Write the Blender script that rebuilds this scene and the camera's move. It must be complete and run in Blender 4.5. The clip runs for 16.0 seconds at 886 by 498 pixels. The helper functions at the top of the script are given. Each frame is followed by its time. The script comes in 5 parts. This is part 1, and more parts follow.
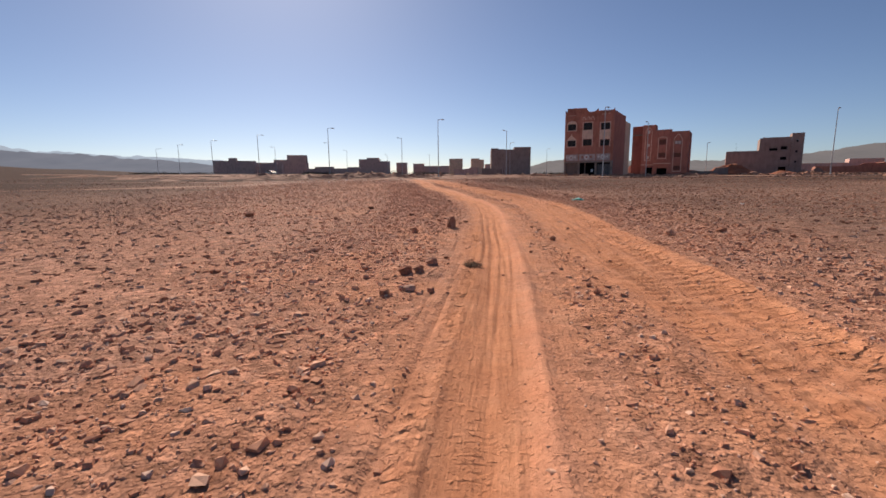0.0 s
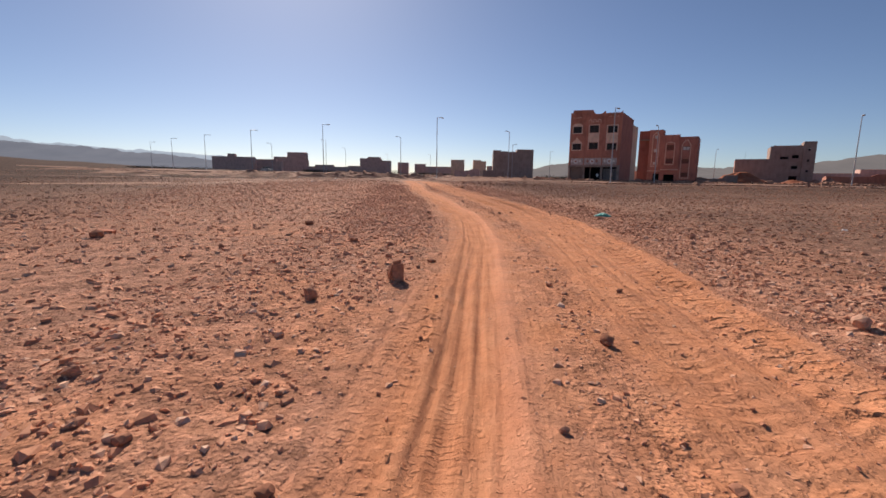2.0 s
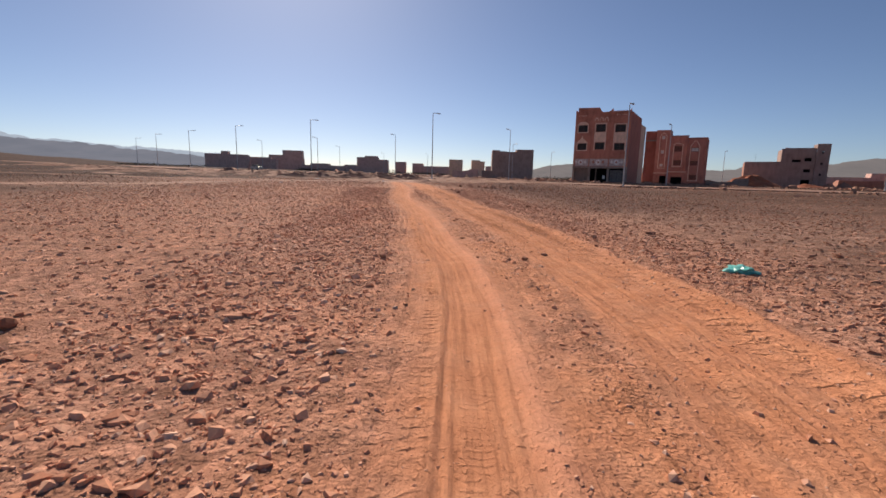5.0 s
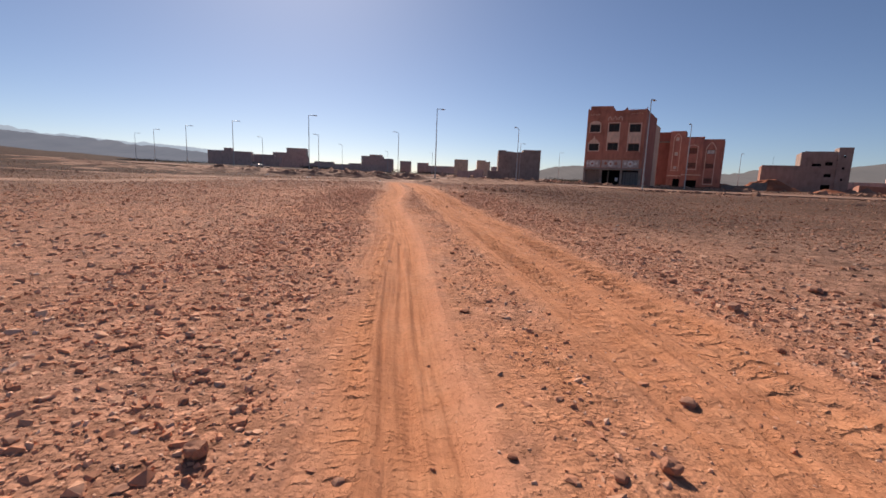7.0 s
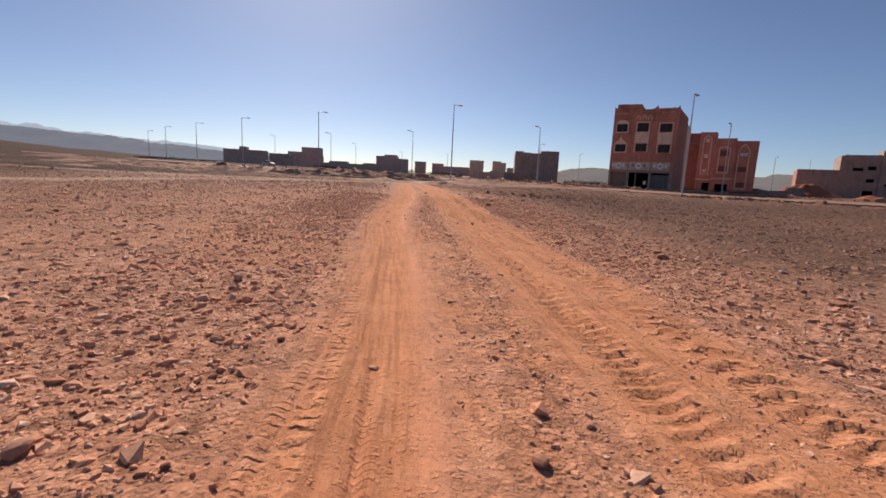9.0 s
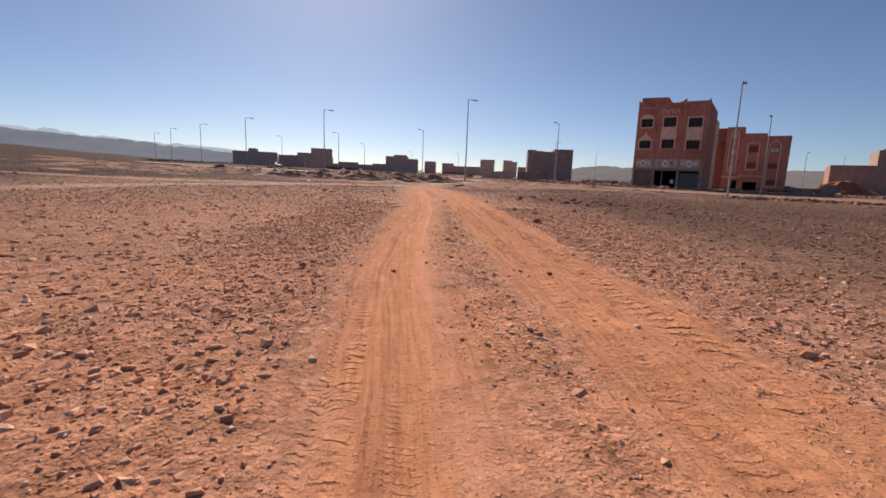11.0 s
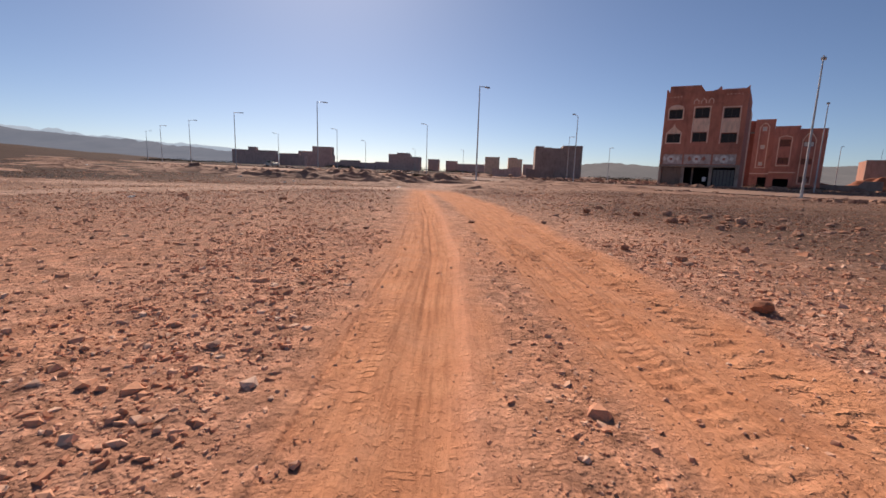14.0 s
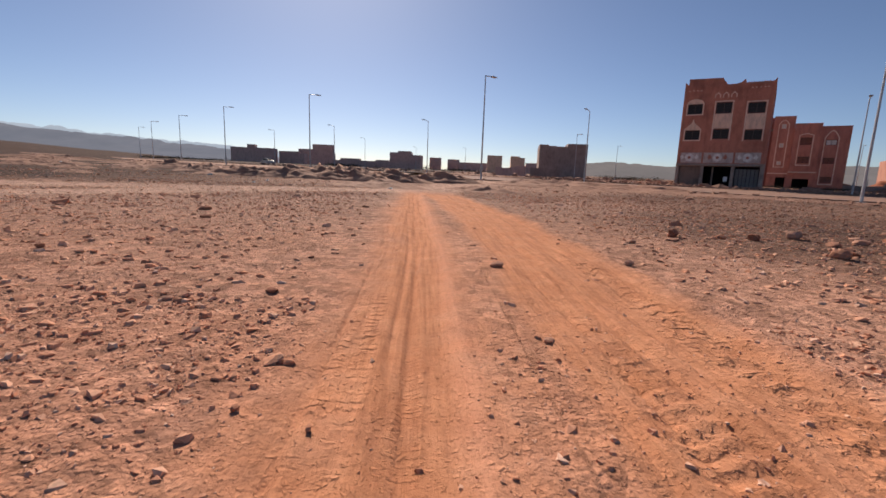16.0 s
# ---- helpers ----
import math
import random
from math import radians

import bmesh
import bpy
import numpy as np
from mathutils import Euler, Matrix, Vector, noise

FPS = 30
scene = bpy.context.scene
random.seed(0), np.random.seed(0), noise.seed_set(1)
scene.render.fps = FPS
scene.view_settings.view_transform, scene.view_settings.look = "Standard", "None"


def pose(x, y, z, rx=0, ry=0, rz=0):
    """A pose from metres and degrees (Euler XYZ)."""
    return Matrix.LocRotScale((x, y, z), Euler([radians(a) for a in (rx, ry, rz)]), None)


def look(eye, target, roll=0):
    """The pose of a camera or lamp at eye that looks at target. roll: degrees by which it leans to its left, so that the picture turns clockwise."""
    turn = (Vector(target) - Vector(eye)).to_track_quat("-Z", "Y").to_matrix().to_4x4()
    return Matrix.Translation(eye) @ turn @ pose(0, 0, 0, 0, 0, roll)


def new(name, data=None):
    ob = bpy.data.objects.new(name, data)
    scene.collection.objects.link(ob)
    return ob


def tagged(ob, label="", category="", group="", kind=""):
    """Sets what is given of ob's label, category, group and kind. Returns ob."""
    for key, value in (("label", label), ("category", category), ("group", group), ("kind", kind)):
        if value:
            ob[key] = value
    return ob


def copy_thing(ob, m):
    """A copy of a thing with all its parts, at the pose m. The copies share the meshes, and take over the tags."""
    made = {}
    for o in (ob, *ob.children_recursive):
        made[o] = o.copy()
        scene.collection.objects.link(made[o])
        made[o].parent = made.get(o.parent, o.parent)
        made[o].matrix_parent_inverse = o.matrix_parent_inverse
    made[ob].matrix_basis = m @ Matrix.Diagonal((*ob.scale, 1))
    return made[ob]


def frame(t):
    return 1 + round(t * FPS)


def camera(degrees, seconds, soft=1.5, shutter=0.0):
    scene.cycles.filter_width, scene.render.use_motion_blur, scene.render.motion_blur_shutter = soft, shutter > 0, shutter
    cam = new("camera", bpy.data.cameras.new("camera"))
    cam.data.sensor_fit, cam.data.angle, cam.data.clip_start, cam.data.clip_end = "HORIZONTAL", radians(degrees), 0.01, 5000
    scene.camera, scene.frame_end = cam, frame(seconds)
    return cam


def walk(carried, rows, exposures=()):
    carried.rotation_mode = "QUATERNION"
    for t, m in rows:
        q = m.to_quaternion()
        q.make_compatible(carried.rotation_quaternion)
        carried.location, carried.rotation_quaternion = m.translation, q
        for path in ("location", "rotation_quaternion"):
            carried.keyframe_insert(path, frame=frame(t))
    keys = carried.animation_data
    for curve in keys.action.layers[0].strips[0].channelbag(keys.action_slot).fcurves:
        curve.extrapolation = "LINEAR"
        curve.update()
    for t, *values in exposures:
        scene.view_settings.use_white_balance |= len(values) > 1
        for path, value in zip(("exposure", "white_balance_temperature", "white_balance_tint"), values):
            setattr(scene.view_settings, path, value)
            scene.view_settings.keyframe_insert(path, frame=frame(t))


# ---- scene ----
cam = camera(89.6, 16.0, soft=1.6)
PATH = [
    (0, (0.101, -1.572, 0.897), (0.082, 0.402, 0.578), -0.6),
    (0.5, (0.224, -0.724, 0.919), (0.219, 1.25, 0.602), -0.4),
    (1, (0.311, 0.15, 0.936), (0.306, 2.124, 0.616), 0.2),
    (1.5, (0.404, 0.874, 0.943), (0.387, 2.849, 0.624), 0.8),
    (2, (0.604, 1.873, 0.956), (0.584, 3.847, 0.641), 0.8),
    (2.5, (0.704, 2.595, 0.97), (0.691, 4.57, 0.657), 0.7),
    (3, (0.722, 3.469, 0.991), (0.715, 5.444, 0.676), 0.8),
    (3.5, (0.712, 4.33, 1.0), (0.706, 6.304, 0.682), 0.9),
    (4, (0.755, 5.207, 1.033), (0.747, 7.182, 0.717), 1.0),
    (6.5, (0.97, 9.554, 1.111), (0.953, 11.529, 0.795), 2.0),
    (7, (0.99, 10.507, 1.127), (0.962, 12.481, 0.81), 2.1),
    (7.5, (0.96, 11.473, 1.142), (0.923, 13.448, 0.825), 2.4),
    (8, (0.896, 12.441, 1.159), (0.844, 14.415, 0.842), 2.6),
    (8.5, (0.814, 13.428, 1.163), (0.744, 15.401, 0.846), 2.8),
    (9, (0.728, 14.37, 1.167), (0.639, 16.342, 0.851), 2.7),
    (11.5, (-0.09, 19.169, 1.294), (-0.229, 21.138, 0.974), 2.1),
    (12, (-0.259, 20.158, 1.31), (-0.402, 22.127, 0.989), 2.1),
    (12.5, (-0.413, 21.169, 1.321), (-0.561, 23.137, 0.999), 2.0),
    (13, (-0.551, 22.187, 1.327), (-0.701, 24.155, 1.004), 1.9),
    (13.5, (-0.643, 23.2, 1.338), (-0.793, 25.167, 1.013), 1.8),
    (14, (-0.757, 24.237, 1.346), (-0.907, 26.204, 1.017), 1.8),
    (14.5, (-0.856, 25.251, 1.365), (-1.008, 27.218, 1.034), 1.8),
    (15, (-0.916, 26.284, 1.371), (-1.07, 28.25, 1.038), 1.9),
    (15.5, (-1.004, 27.161, 1.384), (-1.157, 29.126, 1.048), 1.9),
    (16, (-1.052, 28.106, 1.351), (-1.208, 30.072, 1.016), 2.0),
]
walk(cam, [(t, look(e, g, r)) for t, e, g, r in PATH], [(0, 0.57, 7200, 16), (16, 0.57, 7200, 16)])

# ---- world and sun ----
SUN_AZ, SUN_EL = -19.0, 34.0
world = bpy.data.worlds.new("sky")
scene.world = world
world.use_nodes = True
wn = world.node_tree
sky = wn.nodes.new("ShaderNodeTexSky")
sky.sky_type = "NISHITA"
sky.sun_disc = False
sky.sun_elevation = radians(SUN_EL)
sky.sun_rotation = radians(SUN_AZ)
sky.altitude = 1800
sky.air_density = 0.85
sky.dust_density = 1.5
sky.ozone_density = 3.4
wn.nodes["Background"].inputs["Strength"].default_value = 0.056
air = wn.nodes.new("ShaderNodeMix")
air.data_type, air.blend_type = "RGBA", "MULTIPLY"
air.inputs[0].default_value = 1.0
air.inputs[7].default_value = (0.93, 1.0, 1.07, 1)
wn.links.new(sky.outputs[0], air.inputs[6])
wn.links.new(air.outputs[2], wn.nodes["Background"].inputs["Color"])

sun_data = bpy.data.lights.new("sun", "SUN")
sun_data.energy = 3.9
sun_data.angle = radians(0.55)
sun_data.color = (1.0, 0.93, 0.84)
sun = new("sun", sun_data)
sun_dir = Vector((math.sin(radians(SUN_AZ)) * math.cos(radians(SUN_EL)), math.cos(radians(SUN_AZ)) * math.cos(radians(SUN_EL)), math.sin(radians(SUN_EL))))
sun.matrix_world = look(sun_dir * 200, (0, 0, 0))


# ---- materials ----
def nodes_of(name):
    m = bpy.data.materials.new(name)
    m.use_nodes = True
    t = m.node_tree
    return m, t, t.nodes["Principled BSDF"]


def ramp(t, fac, stops):
    r = t.nodes.new("ShaderNodeValToRGB")
    e = r.color_ramp.elements
    e[0].position, e[0].color = stops[0][0], (*stops[0][1], 1)
    e[1].position, e[1].color = stops[-1][0], (*stops[-1][1], 1)
    for p, c in stops[1:-1]:
        k = e.new(p)
        k.color = (*c, 1)
    t.links.new(fac, r.inputs[0])
    return r.outputs[0]


def noise_of(t, scale, detail=4.0, rough=0.55, where=None):
    n = t.nodes.new("ShaderNodeTexNoise")
    n.inputs["Scale"].default_value, n.inputs["Detail"].default_value, n.inputs["Roughness"].default_value = scale, detail, rough
    if where is not None:
        t.links.new(where, n.inputs["Vector"])
    return n.outputs["Fac"]


def mixed(t, fac, a, b, mode="MIX"):
    m = t.nodes.new("ShaderNodeMix")
    m.data_type, m.blend_type = "RGBA", mode
    for sock, v in ((m.inputs[0], fac), (m.inputs[6], a), (m.inputs[7], b)):
        if isinstance(v, (int, float)):
            sock.default_value = v
        elif isinstance(v, tuple):
            sock.default_value = (*v, 1)
        else:
            t.links.new(v, sock)
    return m.outputs[2]


def bumped(t, bsdf, height, strength, distance):
    b = t.nodes.new("ShaderNodeBump")
    b.inputs["Strength"].default_value, b.inputs["Distance"].default_value = strength, distance
    t.links.new(height, b.inputs["Height"])
    old = bsdf.inputs["Normal"].links
    if old:
        t.links.new(old[0].from_socket, b.inputs["Normal"])
    t.links.new(b.outputs[0], bsdf.inputs["Normal"])


def position(t):
    return t.nodes.new("ShaderNodeNewGeometry").outputs["Position"]


def wall_paint(name, base, dark, pale, rough=0.9, scale=1.0, bump=0.3):
    """Weathered plaster or block: broad stains, streaks and fine grain."""
    m, t, b = nodes_of(name)
    w = position(t)
    broad = noise_of(t, 0.45 * scale, 5, 0.6, w)
    fine = noise_of(t, 9 * scale, 6, 0.65, w)
    c = ramp(t, broad, [(0.3, dark), (0.5, base), (0.72, pale)])
    c2 = ramp(t, fine, [(0.3, tuple(v * 0.8 for v in base)), (0.7, tuple(min(1, v * 1.15) for v in base))])
    run = t.nodes.new("ShaderNodeMapping")
    run.inputs["Scale"].default_value = (1.6 * scale, 1.6 * scale, 0.5 * scale)
    t.links.new(w, run.inputs["Vector"])
    streak = ramp(t, noise_of(t, 1.0, 5, 0.65, run.outputs[0]), [(0.34, (0.62, 0.60, 0.60)), (0.5, (0.97, 0.96, 0.96)), (0.7, (1.12, 1.12, 1.12))])
    t.links.new(mixed(t, 0.55, mixed(t, 0.45, c, c2), streak, "MULTIPLY"), b.inputs["Base Color"])
    b.inputs["Roughness"].default_value = rough
    b.inputs["Specular IOR Level"].default_value = 0.2
    bumped(t, b, fine, bump, 0.02)
    return m


def sums(t, kind, a, b=None, c=None):
    n = t.nodes.new("ShaderNodeMath")
    n.operation = kind
    for sock, v in zip(n.inputs, (a, b, c)):
        if isinstance(v, (int, float)):
            sock.default_value = v
        elif v is not None:
            t.links.new(v, sock)
    return n.outputs[0]


def tread_print(t, where, across, along_y, period, slope, centre, shift, lo, hi, patch_size):
    """Height of slanting tyre bars, from 0 to 1, in a strip of the track and in worn patches only."""
    away = sums(t, "ABSOLUTE", sums(t, "SUBTRACT", across, centre))
    k = sums(t, "MULTIPLY_ADD", along_y, 1 / period, sums(t, "MULTIPLY", away, slope))
    k = sums(t, "FRACT", sums(t, "MULTIPLY_ADD", noise_of(t, 4.0, 3, 0.6, where), 2.2, k))
    tooth = ramp(t, k, [(0.0, (0, 0, 0)), (0.2, (1, 1, 1)), (0.45, (0.6, 0.6, 0.6)), (1.0, (0, 0, 0))])
    edge = (hi - lo) * 0.2
    inside = ramp(t, sums(t, "ADD", across, shift), [(lo, (0, 0, 0)), (lo + edge, (1, 1, 1)), (hi - edge, (1, 1, 1)), (hi, (0, 0, 0))])
    kept = ramp(t, noise_of(t, patch_size, 4, 0.65, where), [(0.38, (0, 0, 0)), (0.55, (1, 1, 1))])
    torn = ramp(t, noise_of(t, 11.0, 3, 0.6, where), [(0.40, (0.0, 0.0, 0.0)), (0.56, (1, 1, 1))])
    return mixed(t, 1.0, mixed(t, 1.0, mixed(t, 1.0, tooth, inside, "MULTIPLY"), kept, "MULTIPLY"), torn, "MULTIPLY")


def soil_material():
    m, t, b = nodes_of("soil")
    w = position(t)
    at = t.nodes.new("ShaderNodeAttribute")
    at.attribute_name = "sand"
    patch = noise_of(t, 0.55, 5, 0.6, w)
    mid = noise_of(t, 4.0, 6, 0.65, w)
    fine = noise_of(t, 38, 6, 0.7, w)
    grit = noise_of(t, 190, 3, 0.6, w)
    wide = noise_of(t, 0.05, 4, 0.6, w)
    stony = ramp(t, mid, [(0.28, (0.42, 0.204, 0.133)), (0.5, (0.53, 0.267, 0.176)), (0.72, (0.62, 0.335, 0.228))])
    grey = ramp(t, fine, [(0.3, (0.42, 0.228, 0.162)), (0.7, (0.54, 0.308, 0.224))])
    blend = ramp(t, patch, [(0.36, (0.2, 0.2, 0.2)), (0.64, (0.8, 0.8, 0.8))])
    loose = mixed(t, blend, stony, grey)
    sandy = ramp(t, mid, [(0.25, (0.50, 0.208, 0.110)), (0.5, (0.57, 0.251, 0.135)), (0.75, (0.63, 0.300, 0.169))])
    loose = mixed(t, 0.8, loose, ramp(t, wide, [(0.35, (0.82, 0.80, 0.80)), (0.6, (1.08, 1.05, 1.02))]), "MULTIPLY")
    ac = t.nodes.new("ShaderNodeAttribute")
    ac.attribute_name = "across"
    sep, comb = t.nodes.new("ShaderNodeSeparateXYZ"), t.nodes.new("ShaderNodeCombineXYZ")
    t.links.new(w, sep.inputs[0])
    long = t.nodes.new("ShaderNodeMath")
    long.operation = "MULTIPLY"
    long.inputs[1].default_value = 0.05
    t.links.new(sep.outputs[1], long.inputs[0])
    t.links.new(ac.outputs["Fac"], comb.inputs[0])
    t.links.new(long.outputs[0], comb.inputs[1])
    lines = noise_of(t, 26, 4, 0.65, comb.outputs[0])
    sandy = mixed(t, 0.5, sandy, ramp(t, lines, [(0.36, (0.62, 0.57, 0.55)), (0.48, (0.95, 0.94, 0.93)), (0.66, (1.18, 1.2, 1.22))]), "MULTIPLY")
    # powdery pale dust thrown up along one side of the bike path, its sunlit ridge put into the colour
    lit_powder = t.nodes.new("ShaderNodeValToRGB")
    stops = lit_powder.color_ramp.elements
    stops[0].position, stops[0].color = 0.54, (0, 0, 0, 1)
    stops[1].position, stops[1].color = 0.80, (0, 0, 0, 1)
    peak = stops.new(0.68)
    peak.color = (0.75, 0.75, 0.75, 1)
    half = t.nodes.new("ShaderNodeMath")
    half.operation = "ADD"
    half.inputs[1].default_value = 0.5
    t.links.new(ac.outputs["Fac"], half.inputs[0])
    t.links.new(half.outputs[0], lit_powder.inputs[0])
    sandy = mixed(t, lit_powder.outputs[0], sandy, ramp(t, mid, [(0.3, (0.66, 0.288, 0.170)), (0.7, (0.70, 0.335, 0.205))]))
    broad = noise_of(t, 7.5, 3, 0.6, comb.outputs[0])
    sandy = mixed(t, 0.4, sandy, ramp(t, broad, [(0.36, (0.80, 0.77, 0.76)), (0.5, (1.0, 0.99, 0.98)), (0.66, (1.14, 1.15, 1.16))]), "MULTIPLY")
    c = mixed(t, at.outputs["Fac"], loose, sandy)
    # the plain beyond is darker, with old desert crust in long bands and the rough ground's self-shadow painted in
    ay = t.nodes.new("ShaderNodeAttribute")
    ay.attribute_name = "crust"
    band = t.nodes.new("ShaderNodeMapping")
    band.inputs["Scale"].default_value = (0.007, 0.024, 0.05)
    t.links.new(w, band.inputs["Vector"])
    av = t.nodes.new("ShaderNodeAttribute")
    av.attribute_name = "varnish_shade"
    tone = t.nodes.new("ShaderNodeMath")
    tone.operation = "MULTIPLY_ADD"
    t.links.new(av.outputs["Fac"], tone.inputs[0])
    tone.inputs[1].default_value = -0.33
    t.links.new(noise_of(t, 1.0, 6, 0.65, band.outputs[0]), tone.inputs[2])
    crust = ramp(t, tone.outputs[0], [(0.28, (0.080, 0.048, 0.038)), (0.40, (0.18, 0.107, 0.081)), (0.50, (0.345, 0.206, 0.153)), (0.66, (0.48, 0.310, 0.240))])
    c = mixed(t, ay.outputs["Fac"], c, crust)
    cells = t.nodes.new("ShaderNodeTexVoronoi")
    cells.inputs["Scale"].default_value = 17
    t.links.new(w, cells.inputs["Vector"])
    pebble = ramp(t, cells.outputs["Color"], [(0.15, (0.70, 0.68, 0.67)), (0.5, (0.98, 0.97, 0.96)), (0.9, (1.2, 1.18, 1.16))])
    beat = t.nodes.new("ShaderNodeAttribute")
    beat.attribute_name = "firm"
    c = mixed(t, ramp(t, beat.outputs["Fac"], [(0.1, (0.8, 0.8, 0.8)), (0.9, (0.10, 0.10, 0.10))]), c, mixed(t, 1.0, c, pebble, "MULTIPLY"))
    blotch = t.nodes.new("ShaderNodeTexVoronoi")
    blotch.inputs["Scale"].default_value = 13.0
    t.links.new(w, blotch.inputs["Vector"])
    mottle = ramp(t, blotch.outputs["Color"], [(0.2, (0.68, 0.67, 0.665)), (0.5, (0.95, 0.945, 0.94)), (0.85, (1.22, 1.21, 1.20))])
    c = mixed(t, ramp(t, at.outputs["Fac"], [(0.2, (0.9, 0.9, 0.9)), (0.85, (0.0, 0.0, 0.0))]), c, mixed(t, 1.0, c, mottle, "MULTIPLY"))
    wash = t.nodes.new("ShaderNodeMapping")
    wash.inputs["Scale"].default_value = (1.0, 1.9, 1.0)
    t.links.new(w, wash.inputs["Vector"])
    clump = ramp(t, noise_of(t, 1.0, 5, 0.7, wash.outputs[0]), [(0.36, (0.76, 0.745, 0.74)), (0.5, (0.99, 0.98, 0.97)), (0.66, (1.16, 1.15, 1.14))])
    c = mixed(t, ramp(t, ay.outputs["Fac"], [(0.02, (0.0, 0.0, 0.0)), (0.3, (0.9, 0.9, 0.9))]), c, mixed(t, 1.0, c, clump, "MULTIPLY"))
    speck = ramp(t, fine, [(0.30, (0.76, 0.74, 0.73)), (0.48, (1, 1, 1)), (0.78, (1.14, 1.13, 1.12))])
    t.links.new(mixed(t, 0.75, c, speck, "MULTIPLY"), b.inputs["Base Color"])
    b.inputs["Roughness"].default_value = 0.95
    b.inputs["Specular IOR Level"].default_value = 0.05
    sub = t.nodes.new("ShaderNodeMath")
    sub.operation = "MULTIPLY_ADD"
    beaten = t.nodes.new("ShaderNodeAttribute")
    beaten.attribute_name = "firm"
    t.links.new(beaten.outputs["Fac"], sub.inputs[0])
    sub.inputs[1].default_value, sub.inputs[2].default_value = -0.9, 1.0
    for scale, depth in ((21, 0.015), (47, 0.010)):
        vor = t.nodes.new("ShaderNodeTexVoronoi")
        vor.inputs["Scale"].default_value = scale
        t.links.new(w, vor.inputs["Vector"])
        dome = ramp(t, vor.outputs["Distance"], [(0.05, (1, 1, 1)), (0.55, (0, 0, 0))])
        low = t.nodes.new("ShaderNodeMath")
        low.operation = "MULTIPLY"
        t.links.new(dome, low.inputs[0])
        t.links.new(sub.outputs[0], low.inputs[1])
        bumped(t, b, low.outputs[0], 0.6, depth)
    lump = t.nodes.new("ShaderNodeMath")
    lump.operation = "MULTIPLY"
    t.links.new(noise_of(t, 34, 4, 0.6, w), lump.inputs[0])
    t.links.new(sub.outputs[0], lump.inputs[1])
    bumped(t, b, lump.outputs[0], 0.5, 0.018)
    bumped(t, b, fine, 0.4, 0.015)
    bumped(t, b, lines, 0.6, 0.016)
    # lug prints: sawtooth ridges across the tracks, broken up by wear
    for period, slope, centre, shift, lo, hi, patch_size, depth in ((0.150, 2.4, 7.36, -6.5, 0.62, 0.98, 0.7, 0.030), (0.10, -2.0, 6.70, -6.5, 0.08, 0.34, 0.7, 0.008), (0.074, 3.0, -0.33, 0.5, 0.11, 0.23, 0.6, 0.014), (0.040, 4.0, -0.08, 0.5, 0.34, 0.48, 0.4, 0.0035), (0.056, 3.0, -0.47, 0.5, 0.0, 0.09, 0.6, 0.010)):
        bumped(t, b, tread_print(t, w, ac.outputs["Fac"], sep.outputs[1], period, slope, centre, shift, lo, hi, patch_size), 0.9, depth)
    shift_noise = t.nodes.new("ShaderNodeTexNoise")
    shift_noise.inputs["Scale"].default_value = 30
    t.links.new(w, shift_noise.inputs["Vector"])
    loose_shift = shift_noise.outputs["Color"]
    # crumbs of dry soil everywhere, on the beaten sand too
    for scale, depth in ((29, 0.006), (70, 0.004)):
        crumb = t.nodes.new("ShaderNodeTexVoronoi")
        crumb.inputs["Scale"].default_value = scale
        crumb.feature, crumb.distance = "F1", "CHEBYCHEV"
        t.links.new(mixed(t, 0.05, w, loose_shift), crumb.inputs["Vector"])
        grains = ramp(t, crumb.outputs["Distance"], [(0.12, (1, 1, 1)), (0.34, (0, 0, 0))])
        some = ramp(t, crumb.outputs["Color"], [(0.50, (0, 0, 0)), (0.62, (1, 1, 1))])
        bumped(t, b, mixed(t, 1.0, grains, some, "MULTIPLY"), 0.8, depth)
    bumped(t, b, grit, 0.5, 0.006)
    return m


